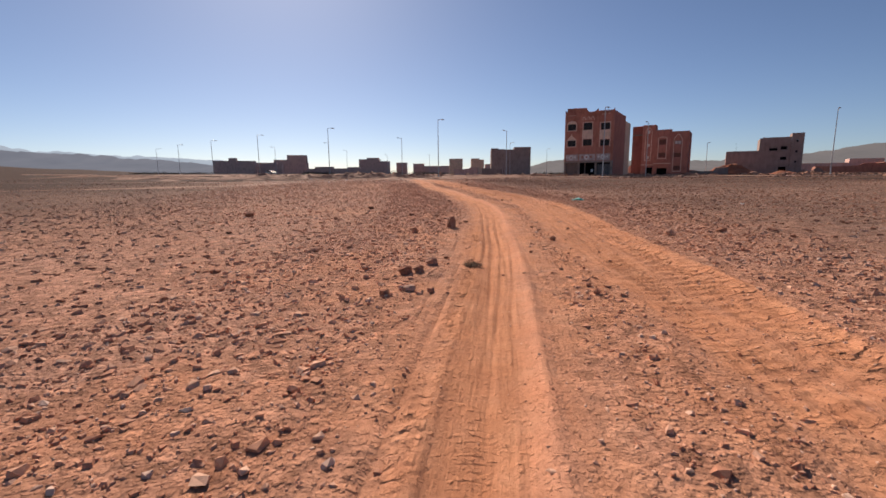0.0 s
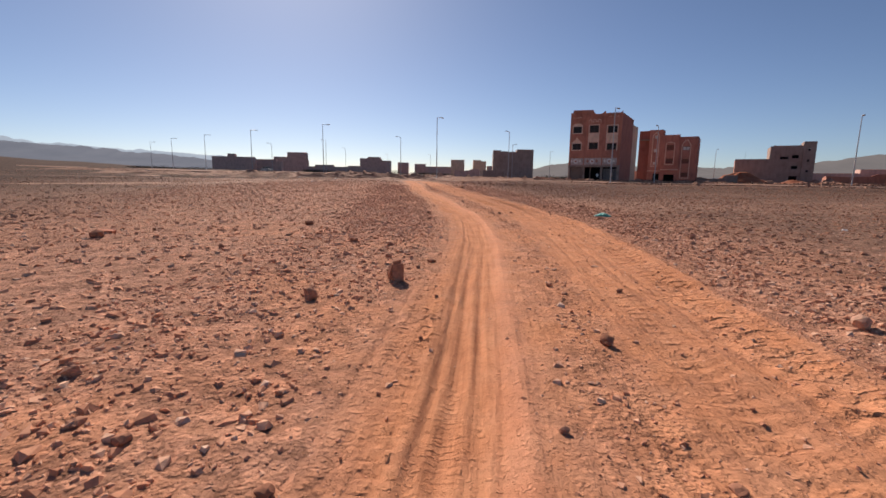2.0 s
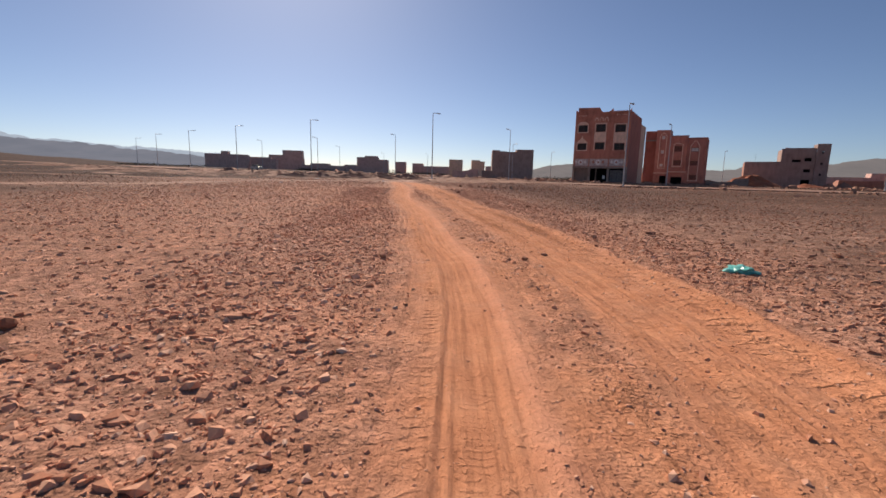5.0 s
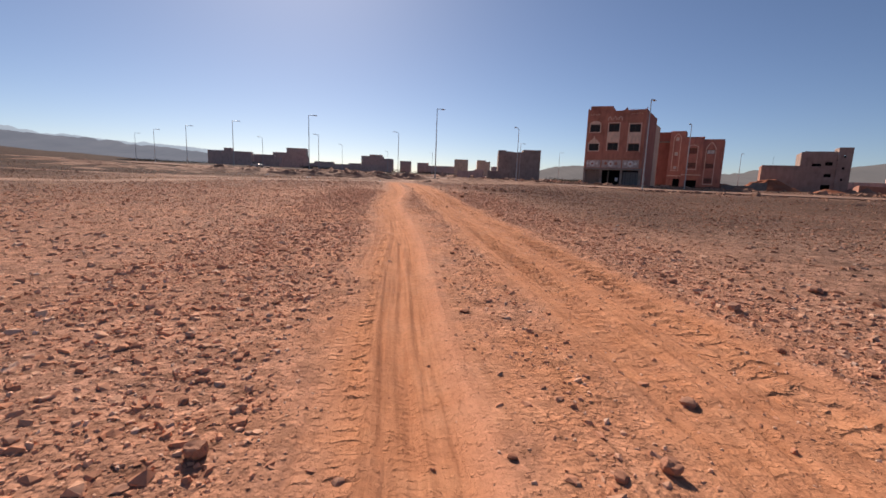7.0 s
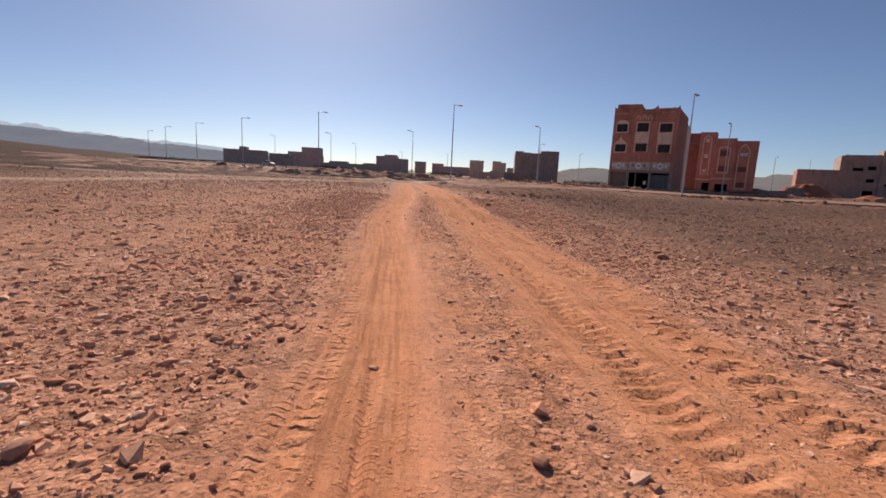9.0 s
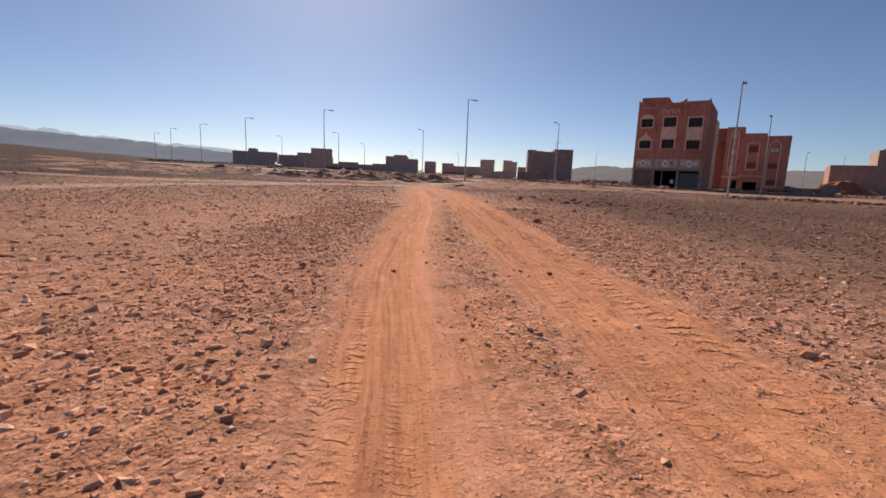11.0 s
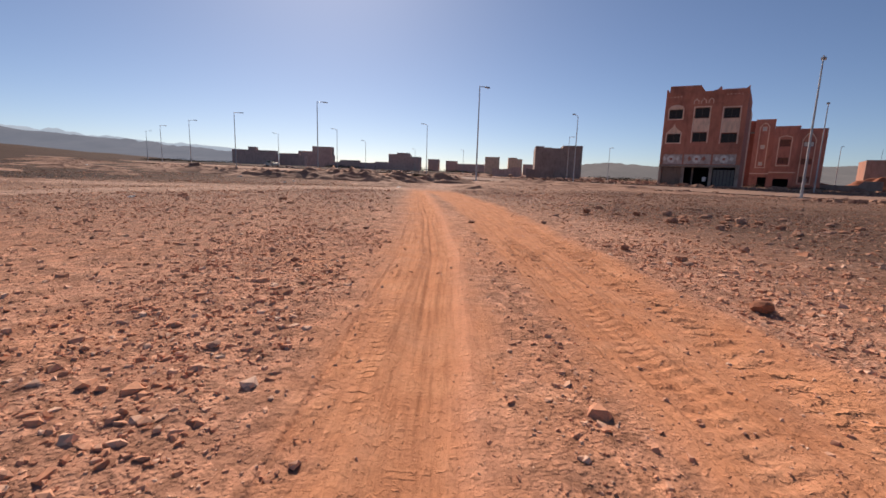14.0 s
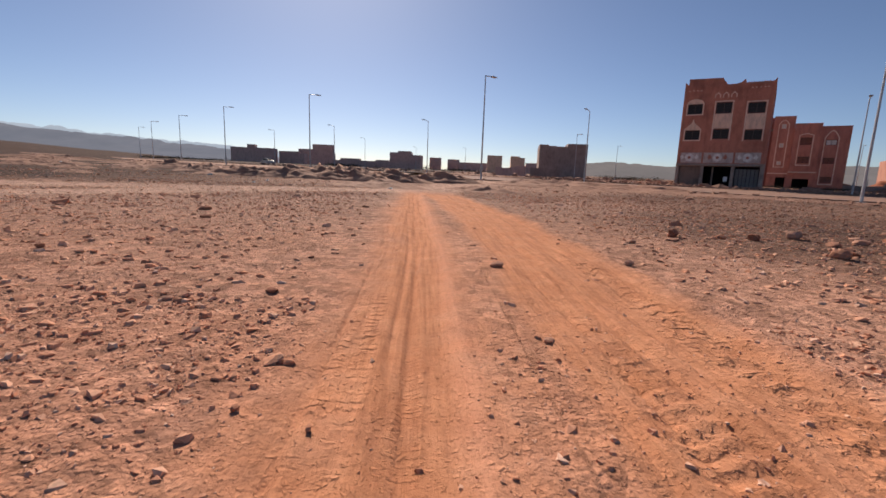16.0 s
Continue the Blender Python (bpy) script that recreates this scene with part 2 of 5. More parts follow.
def rock_material(name, islands):
    m, t, b = nodes_of(name)
    if islands:
        rnd = t.nodes.new("ShaderNodeNewGeometry").outputs["Random Per Island"]
    else:
        rnd = t.nodes.new("ShaderNodeObjectInfo").outputs["Random"]
    w = position(t)
    own = ramp(t, rnd, [(0.0, (0.47, 0.216, 0.136)), (0.2, (0.58, 0.280, 0.178)), (0.42, (0.67, 0.340, 0.218)), (0.6, (0.65, 0.350, 0.236)), (0.8, (0.73, 0.420, 0.290)), (0.95, (0.77, 0.480, 0.345)), (1.0, (0.78, 0.54, 0.42))])
    if islands:
        # stones out on the open plain carry a darker desert varnish
        place = t.nodes.new("ShaderNodeSeparateXYZ")
        t.links.new(w, place.inputs[0])
        out = sums(t, "MULTIPLY_ADD", noise_of(t, 0.35, 3, 0.6, w), 4.0, place.outputs[0])
        own = mixed(t, ramp(t, sums(t, "MULTIPLY", out, 0.1), [(0.42, (0, 0, 0)), (0.75, (1, 1, 1))]), own, mixed(t, 1.0, own, (0.62, 0.63, 0.67), "MULTIPLY"))
        out = sums(t, "MULTIPLY_ADD", place.outputs[1], -0.5, sums(t, "MULTIPLY_ADD", noise_of(t, 0.6, 3, 0.6, w), 2.0, sums(t, "MULTIPLY", place.outputs[0], -1.0)))
        own = mixed(t, ramp(t, sums(t, "MULTIPLY", out, 0.1), [(0.14, (0, 0, 0)), (0.42, (1, 1, 1))]), own, mixed(t, 1.0, own, (0.58, 0.62, 0.68), "MULTIPLY"))
    else:
        own = mixed(t, 1.0, own, (0.62, 0.60, 0.62), "MULTIPLY")
    grain = noise_of(t, 30, 5, 0.65, w)
    dust = ramp(t, grain, [(0.35, (0.72, 0.70, 0.70)), (0.7, (1.18, 1.12, 1.06))])
    t.links.new(mixed(t, 0.7, own, dust, "MULTIPLY"), b.inputs["Base Color"])
    b.inputs["Roughness"].default_value = 0.97
    b.inputs["Specular IOR Level"].default_value = 0.06
    bumped(t, b, grain, 0.4, 0.01)
    return m


def plain(name, color, rough=0.6, metal=0.0, spec=0.4, vary=0.15, scale=6.0):
    m, t, b = nodes_of(name)
    n = noise_of(t, scale, 4, 0.6, position(t))
    t.links.new(ramp(t, n, [(0.3, tuple(v * (1 - vary) for v in color)), (0.7, tuple(min(1, v * (1 + vary)) for v in color))]), b.inputs["Base Color"])
    b.inputs["Roughness"].default_value, b.inputs["Metallic"].default_value = rough, metal
    b.inputs["Specular IOR Level"].default_value = spec
    return m


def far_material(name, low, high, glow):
    """Hazy distance: dull rock, miles of bright dusty air painted in as faint glow."""
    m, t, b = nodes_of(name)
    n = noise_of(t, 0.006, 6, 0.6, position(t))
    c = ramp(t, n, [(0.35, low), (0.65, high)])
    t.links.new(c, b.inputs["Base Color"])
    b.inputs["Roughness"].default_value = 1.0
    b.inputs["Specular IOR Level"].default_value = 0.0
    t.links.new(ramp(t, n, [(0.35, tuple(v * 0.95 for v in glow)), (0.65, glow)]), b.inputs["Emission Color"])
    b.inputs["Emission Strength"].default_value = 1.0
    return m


def glass_material():
    m, t, b = nodes_of("window_glass")
    b.inputs["Base Color"].default_value = (0.040, 0.030, 0.027, 1)
    b.inputs["Roughness"].default_value = 0.25
    b.inputs["Specular IOR Level"].default_value = 0.2
    return m


SOIL = soil_material()
GRAVEL = rock_material("gravel_rock", True)
ROCK = rock_material("field_rock", False)
BRICK_RED = wall_paint("red_brown_render", (0.540, 0.215, 0.148), (0.250, 0.103, 0.072), (0.660, 0.266, 0.186))
SIDE_RED = wall_paint("bare_side_render", (0.460, 0.175, 0.128), (0.340, 0.130, 0.095), (0.529, 0.201, 0.147))
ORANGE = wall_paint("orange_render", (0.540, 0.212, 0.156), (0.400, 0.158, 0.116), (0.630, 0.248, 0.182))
# darker copy of the orange render, with shade put into its colour
ORANGE_SHADED = wall_paint("shaded_orange_render", (0.360, 0.115, 0.085), (0.266, 0.085, 0.063), (0.414, 0.132, 0.098))
CREAM = wall_paint("cream_trim", (0.850, 0.610, 0.470), (0.700, 0.500, 0.385), (0.890, 0.650, 0.505), scale=2)
BEIGE = wall_paint("beige_panel", (0.860, 0.590, 0.440), (0.720, 0.490, 0.365), (0.900, 0.630, 0.475), scale=2)
PALE = wall_paint("pale_stucco_panel", (0.560, 0.440, 0.385), (0.220, 0.165, 0.140), (0.780, 0.640, 0.560), scale=3.2)
WHITE_STUCCO = wall_paint("white_stucco", (0.800, 0.740, 0.690), (0.640, 0.580, 0.535), (0.840, 0.790, 0.740), scale=3)
CEMENT = wall_paint("raw_cement", (0.250, 0.185, 0.150), (0.125, 0.092, 0.075), (0.312, 0.231, 0.188), scale=1.5)
PIER = wall_paint("pale_cement", (0.400, 0.300, 0.250), (0.220, 0.165, 0.138), (0.480, 0.360, 0.300), scale=3)
BLOCK = wall_paint("grey_block", (0.370, 0.262, 0.222), (0.240, 0.170, 0.144), (0.440, 0.312, 0.264))
EARTH_WALL = wall_paint("brown_block", (0.600, 0.385, 0.330), (0.450, 0.290, 0.250), (0.680, 0.440, 0.375))
TAN_WALL = wall_paint("tan_render", (0.740, 0.490, 0.350), (0.580, 0.380, 0.270), (0.800, 0.540, 0.390))
ROSE_WALL = wall_paint("rose_render", (0.432, 0.204, 0.144), (0.360, 0.168, 0.120), (0.504, 0.252, 0.180))
LIT_EDGE = wall_paint("sunlit_edge_render", (0.52, 0.36, 0.26), (0.44, 0.30, 0.22), (0.58, 0.42, 0.31))
GLASS = glass_material()
FROSTED = plain("frosted_glass", (0.62, 0.56, 0.52), 0.3, 0, 0.5, 0.2, 4)
# near-black puts the shade indoors into the colour of inner walls and floors
DARK = plain("interior_shade", (0.018, 0.014, 0.013), 0.9, 0, 0.1)
FRAME = plain("brown_window_frame", (0.075, 0.04, 0.028), 0.6)
IRON = plain("dark_iron", (0.035, 0.03, 0.028), 0.55, 0.3)
GALV = plain("galvanised_steel", (0.42, 0.42, 0.43), 0.6, 0.3, 0.5, 0.12, 3)
LAMP_HEAD = plain("grey_lamp_housing", (0.30, 0.30, 0.31), 0.5, 0.2)
LENS = plain("lamp_lens", (0.5, 0.5, 0.48), 0.25)
ASPHALT = wall_paint("dusty_asphalt", (0.270, 0.155, 0.110), (0.160, 0.092, 0.066), (0.360, 0.210, 0.150), scale=0.5)
KERB = plain("concrete_kerb", (0.27, 0.175, 0.135), 0.85, 0, 0.2, 0.15, 2)
SHUTTER = plain("grey_steel_shutter", (0.16, 0.145, 0.14), 0.5, 0.4)
SHUTTER_RED = plain("red_brown_shutter", (0.20, 0.075, 0.052), 0.6, 0, 0.3, 0.2, 3)
TWIG = plain("dry_twig", (0.22, 0.155, 0.105), 0.9, 0, 0.1, 0.3, 30)
SHRUB = plain("dusty_leaves", (0.085, 0.070, 0.050), 0.9, 0, 0.1, 0.35, 3)
PLASTIC = plain("turquoise_plastic", (0.10, 0.46, 0.40), 0.35, 0, 0.5, 0.2, 12)
WHITE_PLASTIC = plain("white_plastic", (0.72, 0.70, 0.68), 0.4, 0, 0.4, 0.1, 12)
CAR_PAINT = plain("pale_grey_car_paint", (0.42, 0.40, 0.39), 0.35, 0.1, 0.5, 0.06, 2)
RUBBER = plain("black_rubber", (0.02, 0.02, 0.02), 0.8, 0, 0.3)
CLAY = plain("fired_clay", (0.50, 0.17, 0.095), 0.85, 0, 0.2, 0.2, 14)
# the third colour of each is the painted haze glow
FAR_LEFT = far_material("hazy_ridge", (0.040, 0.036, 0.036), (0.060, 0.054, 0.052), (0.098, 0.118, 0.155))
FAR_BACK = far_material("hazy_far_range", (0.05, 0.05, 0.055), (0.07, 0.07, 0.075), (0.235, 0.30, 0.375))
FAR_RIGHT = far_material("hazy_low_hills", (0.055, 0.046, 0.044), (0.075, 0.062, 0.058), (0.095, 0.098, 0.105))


# ---- terrain ----
def smooth(a, b, v):
    k = np.clip((v - a) / (b - a), 0, 1)
    return k * k * (3 - 2 * k)


def lattice(x, y, seed):
    """Smooth value noise from 0 to 1."""
    ix, iy = np.floor(x).astype(np.int64), np.floor(y).astype(np.int64)
    fx, fy = x - ix, y - iy
    fx, fy = fx * fx * (3 - 2 * fx), fy * fy * (3 - 2 * fy)

    def h(i, j):
        v = (i * 374761393 + j * 668265263 + seed * 1442695041) & 0xFFFFFFFF
        v = ((v ^ (v >> 13)) * 1274126177) & 0xFFFFFFFF
        return ((v ^ (v >> 16)) & 0xFFFF) / 65535.0

    return (h(ix, iy) * (1 - fx) + h(ix + 1, iy) * fx) * (1 - fy) + (h(ix, iy + 1) * (1 - fx) + h(ix + 1, iy + 1) * fx) * fy


def fractal(x, y, size, seed, octaves=4):
    v, a, total = 0.0, 1.0, 0.0
    for k in range(octaves):
        v = v + a * lattice(x / size, y / size, seed + k * 17)
        total += a
        a, size = a * 0.5, size * 0.5
    return v / total - 0.5


# the beaten bike path, the wider wheel track beside it and the lane that crosses ahead
PATH_Y = (-6, -0.4, 2, 3.6, 5.6, 7.7, 10, 11.8, 13, 16.4, 20, 22.5, 25, 29.3, 33.5, 36.6, 41, 46)
PATH_X = (-0.4, 0.25, 0.56, 0.73, 0.90, 1.08, 1.10, 1.0, 0.83, 0.45, -0.10, -0.58, -0.85, -1.15, -1.70, -2.2, -2.9, -3.5)
WHEEL_Y = (-6, -0.3, 1.6, 4.5, 7.7, 10, 12.3, 14, 16, 20.6, 24.4, 26, 30.3, 33, 36.2, 44)
WHEEL_X = (1.5, 1.76, 1.93, 2.14, 2.40, 2.54, 2.40, 2.25, 1.95, 1.30, 0.76, 0.58, 0.0, -0.36, -0.9, -2.6)
LANES = (((-3.5, 45), (-7, 43.6), (-10, 40.6), (-12.6, 36.6), (-15, 31), (-20, 26), (-40, 12), (-80, -10)),
         ((-3.3, 44), (-2.6, 50), (-1.0, 57), (2.0, 66)), ((-7, 43.6), (-16, 41), (-40, 45), (-90, 60)))
ROAD_DIR, ROAD_NORMAL = (0.8192, -0.5736), (0.5736, 0.8192)


def from_lane(x, y):
    best = np.full(np.shape(x), 1e9)
    for line in LANES:
        for (ax, ay), (bx, by) in zip(line, line[1:]):
            dx, dy = bx - ax, by - ay
            k = np.clip(((x - ax) * dx + (y - ay) * dy) / (dx * dx + dy * dy), 0, 1)
            best = np.minimum(best, np.hypot(x - ax - k * dx, y - ay - k * dy))
    return best


def level_beyond(x, y):
    s = ROAD_DIR[0] * x + ROAD_DIR[1] * y
    return 0.80 + 0.012 * np.clip(-15 - s, 0, 500)


def track_masks(x, y):
    wob = 0.30 * fractal(x, y, 0.7, 5, 4)
    du = x - np.interp(y, PATH_Y, PATH_X)
    dv = x - np.interp(y, WHEEL_Y, WHEEL_X)
    end = 1 - smooth(42, 47, y)
    spread = np.where(du < -0.1, np.interp(y, (0, 21, 27, 33), (1, 1, 1.35, 1.35)), 1.0)
    m = (1 - smooth(0.08, 0.72, np.abs(du + 0.08) / spread + wob)) * end
    halfw = np.interp(y, (-2, 4, 10, 20, 26, 32, 44), (0.42, 0.52, 0.60, 0.54, 0.60, 0.62, 0.58))
    r = (1 - smooth(0.80, 1.38, np.abs(dv) / halfw + 1.1 * wob)) * end
    return du, dv, halfw, m, r


def ground_z(x, y):
    x, y = np.asarray(x, float), np.asarray(y, float)
    n = ROAD_NORMAL[0] * x + ROAD_NORMAL[1] * y
    w = smooth(40, 53, n)
    z = 0.015 * np.clip(y, -60, 200) * (1 - w) + (level_beyond(x, y) - 0.26 + 0.19 * smooth(70, 80, n)) * w
    r = np.hypot(x, y)
    az = np.degrees(np.arctan2(x, y))
    side = smooth(29, 52, -az) * (1 - smooth(70, 110, -az)) + 0.35 * smooth(36, 60, az) * (1 - smooth(70, 110, az))
    swell = smooth(31, 38, -az) * (1 - smooth(80, 110, -az)) * smooth(70, 170, r)
    z = z + swell * 4.5 * fractal(x * 0.5, y, 42, 15, 3)
    z = z + side * 0.030 * np.clip(r - 260, 0, 1100)
    z = z + fractal(x, y, 60, 3, 3) * 1.2 * smooth(60, 200, r) + fractal(x, y, 9, 7, 3) * 0.22 * smooth(8, 40, r) * (1 - smooth(70, 90, n))
    near = 1 - smooth(30, 60, r - 20)
    du, dv, hw, m, t = track_masks(x, y)
    firm = np.maximum(m, 0.5 * t)
    z = z + near * (0.05 * fractal(x, y, 1.3, 11, 3) + (1 - 0.75 * firm) * 0.034 * fractal(x, y, 0.32, 13, 2) + 0.009 * (1 - 0.5 * m) * fractal(x, y, 0.13, 19, 1))
    return z + near * (1 - smooth(40, 46, y)) * (path_relief(x, y, du) + t * wheel_relief(x, y, dv, hw))


def bell(v, width):
    return np.exp(-(v / width) ** 2)


def lugs(y, period, phase):
    """Sharp-backed ridges that repeat along y, from 0 to 1."""
    k = y / period + phase
    k = k - np.floor(k)
    return np.where(k < 0.18, k / 0.18, (1 - k) / 0.82) ** 1.5


def path_relief(x, y, du):
    """The beaten path: a shallow tyre channel, a powdery shoulder, sharp wheel lines and strips of lug prints."""
    sway = 0.03 * np.sin(y * 0.7) + 0.05 * fractal(y * 0 + 3, y, 2.5, 15, 2)
    shoulder = np.interp(y, (-2, 3, 6, 8, 10, 14, 17, 22, 27, 32), (1.25, 1.2, 0.7, 0.5, 0.9, 0.9, 0.6, 0.35, 0.6, 0.8)) * (1 + 1.3 * fractal(x, y, 0.5, 23, 3))
    z = -0.030 * bell(du + 0.04, 0.17) + 0.015 * shoulder * bell(du - 0.19 - 0.5 * sway, 0.045) + 0.015 * bell(du + 0.26 - sway, 0.05)
    for c, a, f, w in ((-0.21, 0.011, 0.9, 0.016), (-0.15, 0.009, 1.3, 0.012), (-0.09, 0.010, 0.5, 0.014), (-0.03, 0.008, 0.7, 0.012), (0.03, 0.010, 0.6, 0.015), (0.09, 0.008, 1.1, 0.012), (-0.44, 0.013, 0.4, 0.022), (-0.52, 0.011, 0.3, 0.018)):
        z = z - 1.2 * a * bell(du - c - 0.025 * np.sin(y * f + c * 40), w) * np.clip(0.55 + 2.2 * fractal(x * 0 + c * 50, y, 2.2, 83, 2), 0, 1.5)
    deep = np.interp(y, (2.5, 3.5, 5.5, 7, 11, 12.5, 15, 18, 26, 28, 32), (0, 1, 1, 0.2, 0.2, 0.9, 0.9, 0.2, 0.2, 0.8, 0.8))
    z = z - 0.016 * deep * bell(du + 0.10 - 0.6 * sway, 0.028) + 0.012 * deep * bell(du + 0.04 - 0.6 * sway, 0.025)
    jog = 1.6 * fractal(x, y, 0.25, 71, 2)
    for c, w, p, a, ys, k in ((-0.32, 0.055, 0.082, 0.026, (-1, 0.3, 1, 3, 4.6, 6, 8, 10, 13, 16, 17, 30), (0.4, 0.6, 1, 1, 0.8, 0.2, 0.3, 0.5, 0.8, 0.8, 0.2, 0.3)), (-0.47, 0.07, 0.060, 0.018, (20, 23, 27, 32), (0, 0.4, 1, 0.8)), (-0.44, 0.05, 0.066, 0.016, (-1, 0, 1.5, 3, 5, 6, 14, 18), (0.8, 0.8, 0.3, 0.7, 0.8, 0, 0, 0)), (0.33, 0.05, 0.07, 0.012, (10, 14, 17, 20), (0, 0.7, 0.7, 0))):
        strip_mask = np.exp(-((du - c - sway) / w) ** 4)
        z = z + a * np.interp(y, ys, k) * strip_mask * (lugs(y, p, 2.5 * np.abs(du - c) / 0.1 * 0.2 + jog * 0.5) - 0.45) * np.clip(1.0 + 2 * fractal(x, y, 0.5, 99, 2), 0.1, 1.4)
    return z


def wheel_relief(x, y, dv, hw):
    """The wide wheel track: ruts, thrown-up edges and the broad slanting bars of a tractor tyre."""
    worn = np.interp(y, (-2, 0.5, 3, 4.6, 6, 12, 13.5, 15, 18.8, 20, 23, 25, 29, 31, 33, 40), (1.0, 1.3, 1.3, 0.6, 0.2, 0.25, 0.8, 1.8, 1.8, 0.5, 0.6, 0.9, 1.4, 1.4, 0.5, 0.3)) * np.clip(1.0 + 1.6 * fractal(x, y, 1.1, 97, 2), 0.15, 1.2)
    c = np.interp(y, (-2, 4, 10, 16, 24, 30), (0.10, 0.22, 0.25, 0.40, 0.34, 0.40))
    jog = 1.5 * fractal(x, y, 0.45, 29, 3)
    bars = lugs(y, 0.15, 1.1 * np.abs(dv - c) / 0.3 + jog) - 0.4
    z = 0.014 * worn * bars * np.exp(-((dv - c) / 0.17) ** 4)
    z = z + 0.014 * worn * (lugs(y, 0.11, -0.6 * dv / 0.3 + jog) - 0.4) * np.exp(-((dv + 0.42 * hw) / 0.15) ** 4)
    z = z - 0.026 * bell(dv - c + 0.05, 0.24) + 0.034 * bell(dv - c - 0.30, 0.07) * (1 + 1.2 * fractal(x, y, 0.4, 33, 2)) - 0.020 * bell(dv + 0.5 * hw, 0.14)
    rut = np.interp(y, (4, 6, 11, 14, 20, 25, 27, 33), (0.2, 0.6, 0.8, 0.5, 0.4, 0.6, 1, 1))
    for q, a, f in ((-0.12, 0.022, 0.35), (-0.19, 0.010, 0.35), (-0.38, 0.012, 0.6), (-0.5, 0.012, 0.5), (0.05, 0.010, 0.4)):
        z = z - a * rut * bell(dv - q - 0.05 * np.sin(y * f + q * 9), 0.022)
    return z + 0.016 * fractal(dv, y * 0.1, 0.09, 73, 1)


def stretch(lo, hi, step, far_lo, far_hi, grow_lo, grow_hi):
    mid = np.arange(lo, hi, step)
    up, d, v = [], step, hi
    while v < far_hi:
        up.append(v)
        d *= grow_hi
        v += d
    dn, d, v = [], step, lo - step
    while v > far_lo:
        dn.append(v)
        d *= grow_lo
        v -= d
    return np.array(dn[::-1] + list(mid) + up + [far_hi])


def mesh_of(name, verts, faces, material, flat=True):
    """A mesh from arrays of corners and of triangles or quads."""
    me = bpy.data.meshes.new(name)
    verts, faces = np.asarray(verts, np.float32), np.asarray(faces, np.int32)
    k = faces.shape[1]
    me.vertices.add(len(verts))
    me.vertices.foreach_set("co", verts.ravel())
    me.loops.add(faces.size)
    me.loops.foreach_set("vertex_index", faces.ravel())
    me.polygons.add(len(faces))
    me.polygons.foreach_set("loop_start", np.arange(0, faces.size, k, dtype=np.int32))
    me.polygons.foreach_set("use_smooth", np.full(len(faces), not flat))
    me.update(calc_edges=True)
    me.materials.append(material)
    return me


def widening(lo, hi, a, b):
    """Columns from lo to hi whose spacing goes evenly from a to b."""
    n = max(2, int(round(2 * (hi - lo) / (a + b))))
    k = np.linspace(0, 1, n, endpoint=False)
    return lo + (hi - lo) * (a * k + (b - a) * k * k / 2) / ((a + b) / 2)


# columns run along the path, finest over the two tracks
gu = np.concatenate([stretch(-6, -5.99, 0.14, -3600, -5.99, 1.13, 1.1)[:-2], widening(-6, -2.2, 0.16, 0.055), widening(-2.2, -0.62, 0.055, 0.014), np.arange(-0.62, 0.42, 0.014), np.arange(0.42, 2.25, 0.019), widening(2.25, 4.2, 0.019, 0.07), widening(4.2, 7.5, 0.07, 0.16), stretch(7.5, 7.51, 0.14, 7.5, 3600, 1.1, 1.13)])
gy = stretch(-0.6, 29.8, 0.029, -400, 4200, 1.35, 1.035)
GX, GY = np.meshgrid(gu, gy)
GX = GX + np.interp(GY, PATH_Y, PATH_X) * (1 - smooth(6, 40, np.abs(GX)))
GZ = ground_z(GX, GY)
ny, nx = GX.shape
idx = np.arange(nx * ny).reshape(ny, nx)
quads = np.stack([idx[:-1, :-1], idx[:-1, 1:], idx[1:, 1:], idx[1:, :-1]], -1).reshape(-1, 4)
ground_mesh = mesh_of("ground", np.stack([GX, GY, GZ], -1).reshape(-1, 3), quads, SOIL, flat=False)
_, _, _, m_main, m_wheel = track_masks(GX, GY)
lane = 1 - smooth(0.5, 1.5, from_lane(GX, GY) + 0.8 * fractal(GX, GY, 2.0, 31, 3))
patches = smooth(0.03, 0.24, fractal(GX, GY, 2.2, 37, 4)) * 0.6 * (1 - smooth(3, 14, np.abs(GX - np.interp(GY, PATH_Y, PATH_X)))) * (1 - smooth(30, 44, GY))
du_all, dv_all = GX - np.interp(GY, PATH_Y, PATH_X), GX - np.interp(GY, WHEEL_Y, WHEEL_X)
between = smooth(0.0, 0.3, du_all) * smooth(-0.3, 0.0, -dv_all)
halo = np.maximum(np.interp(GY, (0, 20, 26, 40), (0.72, 0.65, 0.4, 0.3)) * between, np.interp(GY, (0, 14, 24), (0.6, 0.5, 0.3)) * np.maximum(np.exp(-(du_all / 0.95) ** 2), np.exp(-(dv_all / 0.8) ** 2))) * (1 - smooth(42, 47, GY)) * np.clip(0.9 + 1.6 * fractal(GX, GY, 0.8, 91, 4), 0.1, 1.3)
sand = np.clip(np.maximum.reduce([m_main, halo, 0.92 * m_wheel, 0.18 * lane, np.where(np.abs(du_all) < 2.5, 0.8, np.where(du_all > 0, 0.1, 0.28)) * patches]) + 0.5 * fractal(GX, GY, 0.16, 77, 3) * (np.hypot(GX, GY) < 45), 0, 1)
crust_part = smooth(2, 15, np.hypot(np.where(du_all > 0, np.clip(du_all * 3.0 - 3.4, 0, 1e9), du_all), np.clip(GY - 26, 0, 1e9))) * (1 - m_main) * (1 - m_wheel) * (1 - 0.5 * between * (GY < 30))
near_wheel = m_wheel > m_main
